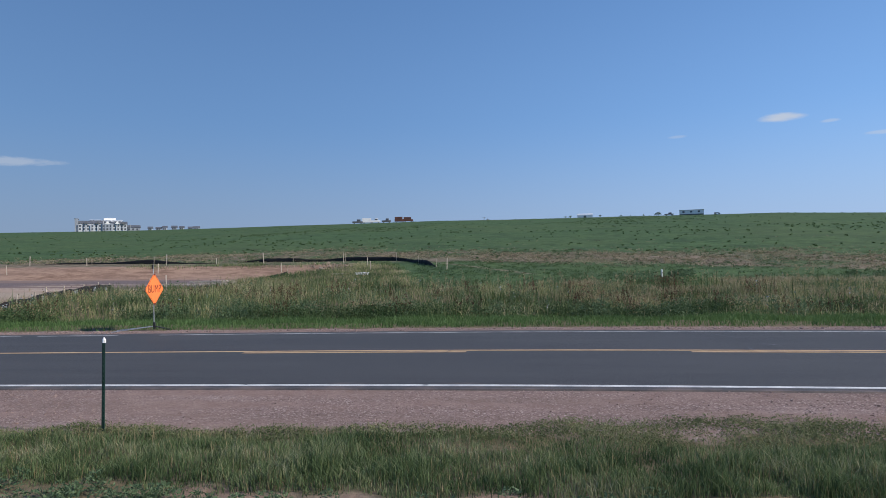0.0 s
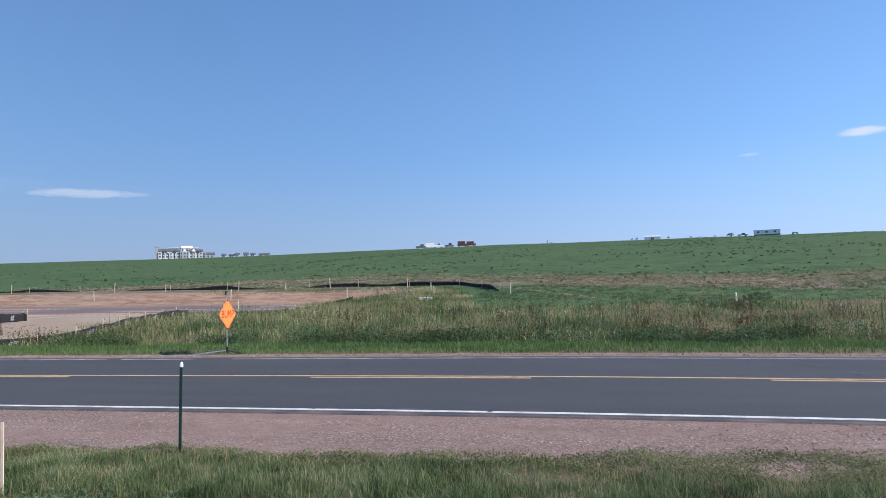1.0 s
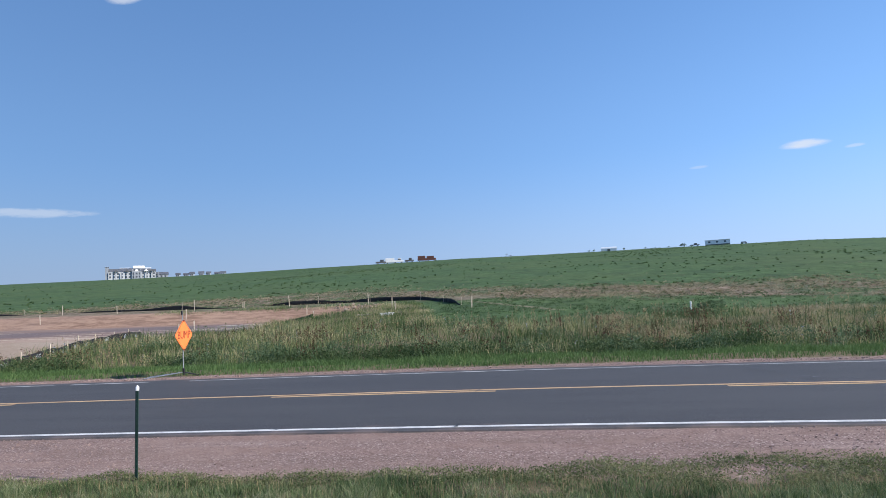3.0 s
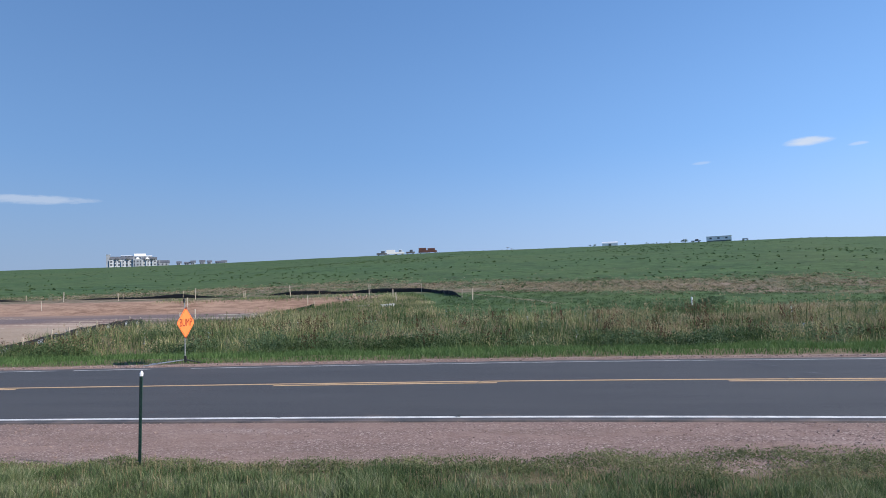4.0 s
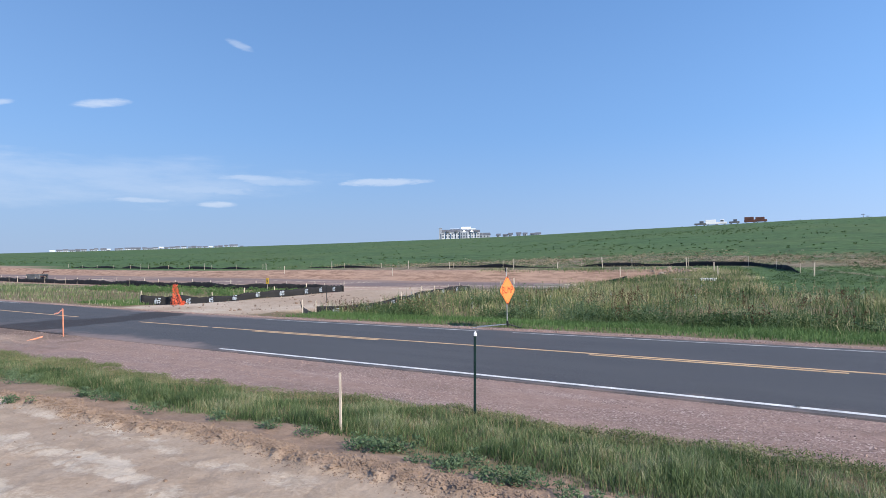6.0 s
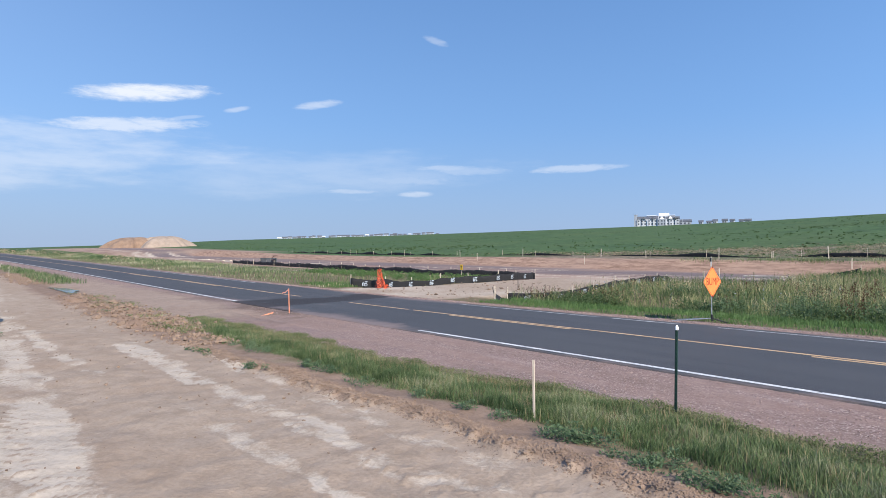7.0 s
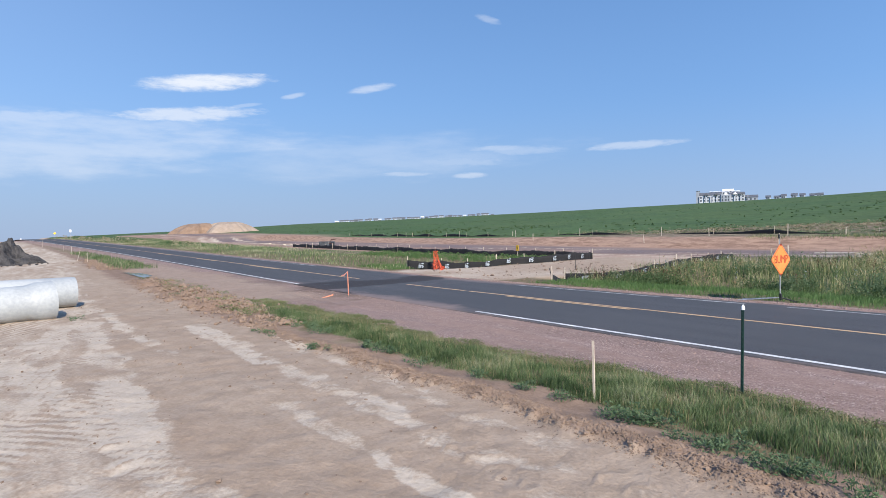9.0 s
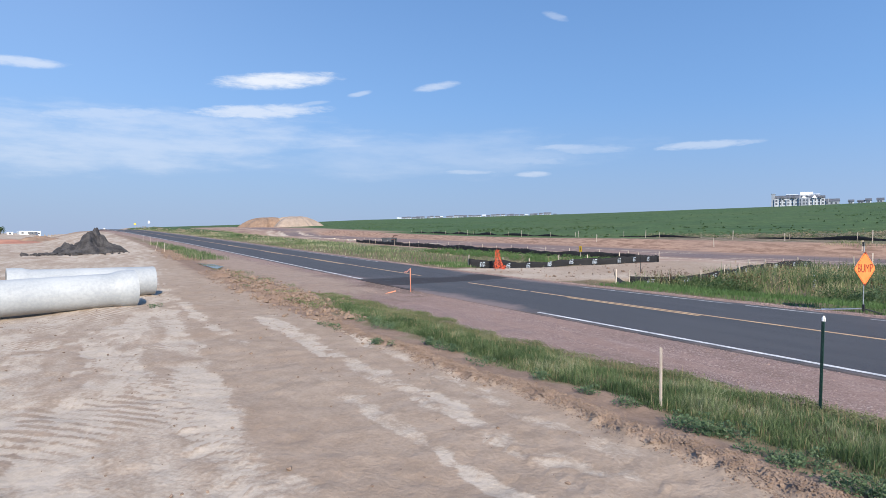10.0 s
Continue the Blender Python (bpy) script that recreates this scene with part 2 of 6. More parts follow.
SOIL, ASPHALT = ground_material(), asphalt_material()
WHITE_LINE = surface("white_road_paint", (0.42, 0.42, 0.42), (0.8, 0.8, 0.78), 3, 60, 0.7, 0.3)
YELLOW_LINE = surface("yellow_road_paint", (0.42, 0.265, 0.14), (0.62, 0.415, 0.225), 3, 50, 0.7, 0.3)
WORN_LINE = surface("worn_road_paint", (0.13, 0.13, 0.13), (0.50, 0.50, 0.49), 1.5, 40, 0.7, 0.3)
TAR = surface("crack_tar", (0.012, 0.012, 0.013), (0.03, 0.03, 0.03), 5, 60, 0.5, 0.2)
GRASS = leafy("verge_grass", [(0.05, 0.085, 0.035), (0.085, 0.135, 0.055), (0.14, 0.195, 0.085), (0.21, 0.25, 0.13), (0.36, 0.35, 0.23)], scale=1.1, patchy=2.4)
BRIGHT_GRASS = leafy("bright_grass", [(0.065, 0.125, 0.04), (0.10, 0.18, 0.06), (0.155, 0.24, 0.09)], scale=0.5)
TALL_WEEDS = leafy("tall_weeds", [(0.05, 0.09, 0.033), (0.105, 0.155, 0.058), (0.20, 0.235, 0.10), (0.34, 0.33, 0.175), (0.56, 0.49, 0.32)], scale=0.22, patchy=3.2)
DARK_LEAF = leafy("dark_leaf", [(0.035, 0.065, 0.025), (0.065, 0.11, 0.042), (0.11, 0.16, 0.07)], scale=0.3)
GREY_LEAF = leafy("grey_green_leaf", [(0.065, 0.115, 0.06), (0.115, 0.175, 0.09), (0.18, 0.25, 0.14)], scale=0.8)
WEST_WEEDS = leafy("mixed_straw_grass", [(0.07, 0.115, 0.045), (0.13, 0.175, 0.075), (0.22, 0.25, 0.13), (0.38, 0.36, 0.23), (0.55, 0.50, 0.37)], scale=0.12, patchy=2.6)
OLIVE_LEAF = leafy("olive_leaf", [(0.095, 0.12, 0.05), (0.18, 0.205, 0.095), (0.31, 0.31, 0.175)], scale=0.8)
RIPE = leafy("ripe_grass", [(0.24, 0.205, 0.125), (0.37, 0.315, 0.205), (0.52, 0.44, 0.31)], scale=0.4)
DOCK_PALE = leafy("withered_weed", [(0.10, 0.07, 0.05), (0.17, 0.125, 0.09), (0.25, 0.185, 0.14)], scale=0.4)
DOCK = leafy("brown_dock", [(0.05, 0.022, 0.014), (0.10, 0.045, 0.028), (0.15, 0.08, 0.045)], scale=0.4)
STRAW = leafy("straw", [(0.22, 0.17, 0.09), (0.34, 0.27, 0.16), (0.46, 0.38, 0.24)], scale=0.4)
FIELD_LEAF = leafy("field_shrub", [(0.05, 0.092, 0.038), (0.075, 0.128, 0.05), (0.115, 0.175, 0.072)], scale=0.05)
CLOD = surface("dirt_clod", (0.155, 0.108, 0.08), (0.25, 0.182, 0.136), 6, 60, 0.95, 0.6)
STONE = surface("granite_chips", (0.19, 0.13, 0.11), (0.38, 0.28, 0.25), 9, 90, 0.85, 0.3)
DARK_HEAP = surface("dark_topsoil", (0.010, 0.009, 0.010), (0.075, 0.072, 0.074), 1.6, 14, 0.9, 0.8, depth=0.05)
SAND = surface("sandy_spoil", (0.255, 0.20, 0.155), (0.345, 0.275, 0.22), 0.4, 6, 0.95, 0.6, depth=0.1)
BROWN_SPOIL = surface("brown_spoil", (0.19, 0.125, 0.085), (0.28, 0.19, 0.13), 0.4, 6, 0.95, 0.6, depth=0.1)
ORANGE = surface("fluorescent_orange", (0.92, 0.20, 0.05), (0.98, 0.25, 0.07), 8, 80, 0.55, 0.05)
BLACK_INK = surface("black_ink", (0.14, 0.022, 0.012), (0.20, 0.03, 0.015), 8, 80, 0.6, 0.0)
STEEL = surface("galvanised_steel", (0.34, 0.36, 0.38), (0.55, 0.57, 0.59), 10, 120, 0.45, 0.1, 0.8)
BLACK_STEEL = surface("black_steel", (0.012, 0.013, 0.014), (0.03, 0.03, 0.032), 10, 90, 0.5, 0.2)
GREEN_STEEL = surface("green_post_paint", (0.006, 0.028, 0.022), (0.012, 0.048, 0.036), 12, 120, 0.5, 0.2)
WHITE_PAINT = surface("white_paint", (0.66, 0.68, 0.70), (0.84, 0.85, 0.86), 10, 90, 0.5, 0.1)
LATH = surface("pale_lath_wood", (0.46, 0.39, 0.31), (0.64, 0.56, 0.47), 6, 60, 0.8, 0.3, vary=0.12, stretch=(4, 4, 0.5))
ORANGE_LATH = surface("orange_sprayed_lath", (0.62, 0.22, 0.12), (0.80, 0.34, 0.20), 6, 60, 0.8, 0.3)
PINK = surface("pink_ribbon", (0.75, 0.30, 0.20), (0.9, 0.45, 0.32), 8, 60, 0.5, 0.0)
FABRIC = surface("black_silt_fabric", (0.004, 0.0045, 0.006), (0.013, 0.014, 0.017), 3, 120, 0.88, 0.3)
PRINT = surface("white_print", (0.24, 0.29, 0.35), (0.40, 0.46, 0.53), 20, 90, 0.6, 0.0)
NETTING = surface("orange_netting", (0.55, 0.075, 0.03), (0.76, 0.14, 0.055), 9, 60, 0.6, 0.2)
PLASTIC = surface("white_pipe_plastic", (0.30, 0.325, 0.345), (0.39, 0.415, 0.43), 0.9, 14, 0.55, 0.03)
PIPE_DARK = surface("pipe_inside", (0.30, 0.32, 0.34), (0.42, 0.44, 0.46), 2, 30, 0.6, 0.05)
YELLOW_SIGN = surface("yellow_sign", (0.75, 0.42, 0.02), (0.85, 0.52, 0.04), 8, 80, 0.5, 0.0)
STUCCO = surface("pale_wall", (0.36, 0.40, 0.46), (0.48, 0.52, 0.57), 0.2, 3, 0.8, 0.0)
SIDING = surface("grey_siding", (0.20, 0.23, 0.28), (0.30, 0.335, 0.385), 0.2, 3, 0.8, 0.0)
SHINGLE = surface("dark_shingle", (0.075, 0.085, 0.105), (0.125, 0.135, 0.155), 0.3, 4, 0.85, 0.0)
LIGHT_ROOF = surface("light_roof", (0.55, 0.60, 0.65), (0.72, 0.76, 0.80), 0.3, 4, 0.5, 0.0)
PANE = surface("window_glass", (0.05, 0.06, 0.075), (0.10, 0.115, 0.135), 0.5, 4, 0.12, 0.0)
RUST = surface("rusty_red_machine", (0.07, 0.028, 0.02), (0.13, 0.05, 0.035), 0.5, 6, 0.7, 0.0)
MACHINE_GREY = surface("machine_grey", (0.05, 0.055, 0.06), (0.13, 0.14, 0.15), 0.5, 6, 0.6, 0.0)
TYRE = surface("tyre_rubber", (0.012, 0.012, 0.012), (0.03, 0.03, 0.03), 3, 40, 0.8, 0.2)
WATER = surface("muddy_water", (0.10, 0.10, 0.105), (0.16, 0.155, 0.15), 1, 8, 0.08, 0.02)
RED_SOIL = surface("red_soil", (0.30, 0.13, 0.085), (0.42, 0.21, 0.14), 0.3, 3, 0.95, 0.5, depth=0.05)
BARK = surface("bark", (0.05, 0.035, 0.025), (0.10, 0.075, 0.055), 3, 30, 0.9, 0.5)


def soft(v, w):
    """Smooth ramp: 0 below zero, v above, rounded over w."""
    return w * np.logaddexp(0.0, np.asarray(v, float) / w)


def step(a, b, v):
    s = np.clip((np.asarray(v, float) - a) / (b - a), 0.0, 1.0)
    return s * s * (3 - 2 * s)


def site_shift(x):
    """The front of the graded site runs slightly towards the lot."""
    return -0.035 * soft(-np.asarray(x, float) - 24, 4)


def road_shift(x):
    """The road bends towards the lot past the site entrance."""
    x = np.asarray(x, float)
    return -0.02 * soft(-x - 5, 3) - 0.065 * soft(-x - 38, 8) - 0.05 * soft(-x - 70, 15)


def road_rise(x):
    """The road climbs to a low crest, a little more than the land beside it."""
    x = np.asarray(x, float)
    return 0.014 * soft(-x - 45, 10) - 0.045 * soft(-x - 195, 8)


def lean(x):
    """The whole land climbs gently towards the west and falls a little to the east."""
    x = np.asarray(x, float)
    return 0.0145 * soft(-x - 25, 5) - 0.009 * soft(x - 0.5, 1.5)


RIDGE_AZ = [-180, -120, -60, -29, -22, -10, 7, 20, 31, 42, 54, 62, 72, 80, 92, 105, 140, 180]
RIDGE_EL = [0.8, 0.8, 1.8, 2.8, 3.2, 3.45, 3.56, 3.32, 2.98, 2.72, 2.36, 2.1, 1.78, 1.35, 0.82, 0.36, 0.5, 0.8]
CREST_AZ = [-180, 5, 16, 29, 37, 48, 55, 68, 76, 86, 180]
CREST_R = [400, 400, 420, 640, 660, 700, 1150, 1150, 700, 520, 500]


def pad_mask(x, y):
    """1 on the graded pad north of the road, 0 outside."""
    back = 55.2 + 0.25 * np.sin(x * 0.21)
    a = 1 - step(0.0, 3.0, y - (back - 3.0))
    east = -16.8 + 0.3 * np.clip(y - 47, -4, 9)
    b = 1 - step(-3.0, 1.5, x - east)
    front = np.where(x > -33, 34.0, 30.5) + site_shift(x)
    c = step(-1.0, 4.0, y - front)
    d = step(-215, -195, x)
    return a * b * c * d


def height(x, y):
    x, y = np.asarray(x, float), np.asarray(y, float)
    yy = y - road_shift(x)
    base = lean(x) * (1 - 0.42 * step(3, 24, -y)) + road_rise(x) * step(-6, 4, yy) * (1 - step(21, 31, yy))
    ys = y - site_shift(x)
    nat = 0.056 * soft(ys - 27, 3)
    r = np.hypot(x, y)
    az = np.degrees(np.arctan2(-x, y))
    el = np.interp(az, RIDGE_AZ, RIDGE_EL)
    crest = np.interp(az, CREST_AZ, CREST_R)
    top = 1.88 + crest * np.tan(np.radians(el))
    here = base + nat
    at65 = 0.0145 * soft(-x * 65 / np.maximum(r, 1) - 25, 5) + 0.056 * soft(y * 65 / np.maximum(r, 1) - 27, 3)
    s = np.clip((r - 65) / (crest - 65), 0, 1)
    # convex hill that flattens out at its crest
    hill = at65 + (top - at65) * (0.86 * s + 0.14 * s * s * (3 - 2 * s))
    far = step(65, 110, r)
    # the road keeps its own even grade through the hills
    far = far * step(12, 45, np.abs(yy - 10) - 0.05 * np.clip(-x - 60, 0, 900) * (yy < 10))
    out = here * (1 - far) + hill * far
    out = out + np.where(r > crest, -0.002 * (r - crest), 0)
    m = pad_mask(x, y)
    pad = base + 0.0214 * soft(ys - 25, 3)
    out = out * (1 - m) + pad * m
    return out


# ---- terrain ----
def lattice(ix, iy, seed):
    n = (ix * 374761393 + iy * 668265263 + seed * 974634777) & 0xFFFFFFFF
    n = ((n ^ (n >> 13)) * 1274126177) & 0xFFFFFFFF
    return ((n ^ (n >> 16)) & 0xFFFF) / 65535.0


def vnoise(x, y, size, seed=0):
    """Value noise between -1 and 1, with lumps about `size` metres across."""
    u, v = np.asarray(x, float) / size, np.asarray(y, float) / size
    iu, iv = np.floor(u).astype(np.int64), np.floor(v).astype(np.int64)
    fu, fv = u - iu, v - iv
    fu, fv = fu * fu * (3 - 2 * fu), fv * fv * (3 - 2 * fv)
    a, b = lattice(iu, iv, seed), lattice(iu + 1, iv, seed)
    c, d = lattice(iu, iv + 1, seed), lattice(iu + 1, iv + 1, seed)
    return 2 * ((a * (1 - fu) + b * fu) * (1 - fv) + (c * (1 - fu) + d * fu) * fv) - 1


LIP_X = [-200, -120, -60, -41, -27.5, -22, -18, -15, -10, -7.7, -6.2, -2.6, 10]
LIP_Y = [-12, -4.5, 1.0, 2.1, 2.9, 3.15, 3.3, 3.45, 3.85, 3.98, 4.18, 4.3, 4.35]


def lip_line(x):
    """Where the bladed edge of the dirt lot runs."""
    x = np.asarray(x, float)
    return np.interp(x, LIP_X, LIP_Y) + 0.05 * np.sin(x * 1.7) + 0.03 * np.sin(x * 4.3)


# wheel tracks on the lot: a point, heading in degrees from -x, half width, tread pitch, reach behind and ahead
TRACKS = [(-6.0, 3.60, 0, 0.19, 0.33, -5, 8), (-6.5, 2.88, -2.5, 0.21, 0.27, -4, 9), (-12.5, 2.5, -3.5, 0.17, 0.0, -2.5, 3), (-6.0, 2.15, -4, 0.20, 0.0, -3, 3),
          (-17.0, 0.95, -4, 0.16, 0.0, -6, 8), (-9.0, 0.45, -1, 0.34, 0.24, -9, 12), (-5.5, 0.5, 2, 0.24, 0.0, -4, 2.5), (-8.0, -0.75, 3, 0.36, 0.22, -6, 9), (-8.0, -1.7, -2, 0.36, 0.2, -6, 9),
          (-9.0, -0.2, -12, 0.26, 0.23, -4, 6), (-7.5, -2.8, 3, 0.36, 0.2, -5, 10), (-13.0, -1.2, 16, 0.2, 0.0, -4, 4)]


def tracks(x, y):
    """Pale compacted dust in the wheel tracks, and the bars of the tread."""
    pale, bars = np.zeros_like(x), np.zeros_like(x)
    for k, (px, py, turn, half, pitch, u0, u1) in enumerate(TRACKS):
        ca, sa = math.cos(radians(turn)), math.sin(radians(turn))
        u = -(x - px) * ca + (y - py) * sa
        v = (x - px) * sa + (y - py) * ca
        ragged = np.abs(v) + 0.15 * vnoise(u * 0.35, v, 0.25, k) + 0.07 * vnoise(u, v, 0.11, 40 + k)
        inside = 1 - step(half * 0.6, half * 1.15, ragged)
        inside = inside * step(u0 - 1.5, u0 + 0.5, u + 0.8 * vnoise(u, v, 0.5, 70 + k)) * (1 - step(u1 - 0.5, u1 + 2, u + 0.8 * vnoise(u, v, 0.5, 80 + k)))
        pale = np.maximum(pale, inside * np.clip(0.70 + 0.6 * vnoise(u * 0.4, v, 0.8, 30 + k) + 0.45 * vnoise(u * 0.6, v, 0.2, 60 + k), 0, 1))
        if pitch:
            w = np.sin(2 * math.pi * (u + np.abs(v + 0.3 * half) * 0.7) / pitch + 1.6 * vnoise(x, y, 0.4, 90 + k))
            bars = bars + 1.2 * inside * step(0.78, 0.96, w) * np.clip(0.5 + 0.8 * vnoise(x, y, 0.7, 120 + k), 0, 1)
    return np.clip(pale, 0, 1), np.clip(bars, 0, 1)


def lot_mask(x, y):
    """The bare dirt lot south of the road."""
    edge = lip_line(x) + 0.75 + 1.3 * step(15, 19, -x) * (1 - step(44, 52, -x)) + 0.25 * vnoise(x, y, 0.7, 3) + 0.12 * vnoise(x, y, 0.2, 4)
    return 1 - step(-0.12, 0.12, y - edge)


EDGE_X = [-60, -24, -19, -14.4, -10.5, -8.4, -6.4, -3, 0, 3.6, 10]
EDGE_Y = [5.3, 5.2, 5.3, 5.85, 5.95, 6.25, 6.6, 6.75, 6.8, 6.65, 6.6]
FOOT_X = [-18, -14.6, -9.6, -7.3, -5.8, -4, -2, 4]
FOOT_Y = [4.4, 4.5, 4.68, 4.85, 5.02, 5.1, 5.05, 5.0]


def gravel_mask(x, y):
    yy = y - road_shift(x)
    low = np.interp(x, EDGE_X, EDGE_Y) + 0.2 - 0.3 * step(17, 21, -x)
    e = 0.18 * vnoise(x, y, 0.5, 7) + 0.1 * vnoise(x, y, 0.15, 8)
    near = step(-0.25, 0.25, yy - low + e * 1.4) * (1 - step(9.2, 9.4, yy)) * (1 - 0.85 * step(46, 60, -x) * (1 - step(6.0, 7.5, yy)))
    far = step(16.15, 16.35, yy) * (1 - step(-0.15, 0.15, yy - 17.1 + e))
    return np.maximum(near, far)


def apron_mask(x, y):
    """The bare entrance between the two fences."""
    e = 0.5 * vnoise(x, y, 1.1, 11)
    west = -33.6 + 0.5 * e
    east = -23.2 - 0.05 * (y - 18) + e
    return step(-0.4, 0.4, x - west) * (1 - step(-0.4, 0.4, x - east)) * step(16.1, 16.5, y) * (1 - step(36, 38, y))


def micro(x, y):
    """Small relief near the camera: ruts, tread bars, clods, the bladed edge."""
    r = np.hypot(x, y)
    near = 1 - step(30, 60, r)
    lot = lot_mask(x, y)
    pale, bars = tracks(x, y)
    z = lot * (0.022 * vnoise(x, y, 0.9, 21) + 0.010 * vnoise(x, y, 0.22, 22) + 0.005 * vnoise(x, y, 0.07, 23))
    z = z - lot * (0.010 * pale - 0.011 * bars)
    d = y - lip_line(x)
    lump = 0.5 + 0.5 * vnoise(x, y, 0.16, 24) + 0.2 * vnoise(x, y, 0.07, 25)
    strong = 0.6 + 0.4 * vnoise(x, y, 2.0, 26)
    z = z + 0.12 * strong * step(-0.16, 0.0, d + 0.08 * vnoise(x, y, 0.12, 35)) * (1 - step(0.05, 0.6, d)) * (0.5 + 0.5 * lump) * (1 - step(12, 17, -x))
    rough = step(15, 20, -x) * (1 - step(55, 75, -x)) * step(-0.5, 0.3, d) * (1 - step(0.9, 2.0, d))
    z = z + 0.15 * (1 - 0.75 * step(32, 37, -x)) * rough * (0.35 + vnoise(x, y, 0.8, 27) + 0.6 * vnoise(x, y, 0.3, 28))
    yy = y - road_shift(x)
    verge = step(17.4, 18.5, yy) * (1 - apron_mask(x, y)) * (1 - pad_mask(x, y))
    z = z + verge * (0.05 * vnoise(x, y, 1.7, 29) - 0.22 * step(18.5, 21, yy) * (1 - step(23, 27, yy)))
    strip = step(4.9, 5.4, y) * (1 - step(6.6, 7.2, y))
    z = z + strip * 0.03 * vnoise(x, y, 0.5, 31)
    under = step(9.1, 9.5, yy) * (1 - step(16.15, 16.53, yy))
    wet = 1 - step(0.8, 1.4, np.hypot((x + 40.6) / 4.6, (y - 3.35 - 0.05 * (x + 40.6)) / 0.55))
    wet = np.maximum(wet, 1 - step(0.8, 1.4, np.hypot((x + 30.6) / 1.4, (y - 3.8) / 0.35)))
    z = z - 0.17 * (1 - step(0.5, 3.5, np.hypot(x + 18.4, y + 4.3)))
    z = z * (1 - wet)
    basin = wet * (-0.06 + np.where(x < -35, lean(-40.6) + road_rise(-40.6), lean(-30.6) + road_rise(-30.6)) - lean(x) - road_rise(x))
    return z * near + basin - 0.07 * under - 0.02 * step(6.8, 7.6, yy) * (1 - step(16.15, 16.53, yy))


def land(x, y):
    x, y = np.atleast_1d(np.asarray(x, float)), np.atleast_1d(np.asarray(y, float))
    return height(x, y) + micro(x, y)


def ground_z(x, y):
    return float(land(x, y)[0])


def mesh_from(name, verts, faces, material, smooth=False):
    """A mesh from arrays: verts n x 3, faces m x 3 or m x 4."""
    me = bpy.data.meshes.new(name)
    verts, faces = np.asarray(verts, np.float32), np.asarray(faces, np.int32)
    me.vertices.add(len(verts))
    me.vertices.foreach_set("co", verts.ravel())
    me.loops.add(faces.size)
    me.loops.foreach_set("vertex_index", faces.ravel())
    me.polygons.add(len(faces))
    me.polygons.foreach_set("loop_start", np.arange(0, faces.size, faces.shape[1], dtype=np.int32))
    me.polygons.foreach_set("use_smooth", np.full(len(faces), smooth))
    me.materials.append(material)
    me.update(calc_edges=True)
    me.validate()
    return me


def paint_zone(me, name, rgb):
    a = me.color_attributes.new(name, "FLOAT_COLOR", "POINT")
    data = np.ones((len(me.vertices), 4), np.float32)
    for i, v in enumerate(rgb):
        data[:, i] = v
    a.data.foreach_set("color", data.ravel())


def straw_band(x, y):
    """The strip of dead stubble across the lower hillside."""
    az, r = np.degrees(np.arctan2(-x, y)), np.hypot(x, y) + 5 * vnoise(x, y, 14, 42) + 2.5 * vnoise(x, y, 4, 36)
    lo, hi = np.interp(az, [-30, -3, 12, 60], [47, 49, 60, 62]), np.interp(az, [-30, -3, 15, 60], [74, 74, 92, 96])
    return step(-5, 5, r - lo) * (1 - step(-9, 9, r - hi)) * np.clip(0.75 + 0.45 * vnoise(x, y, 7, 37), 0, 1)


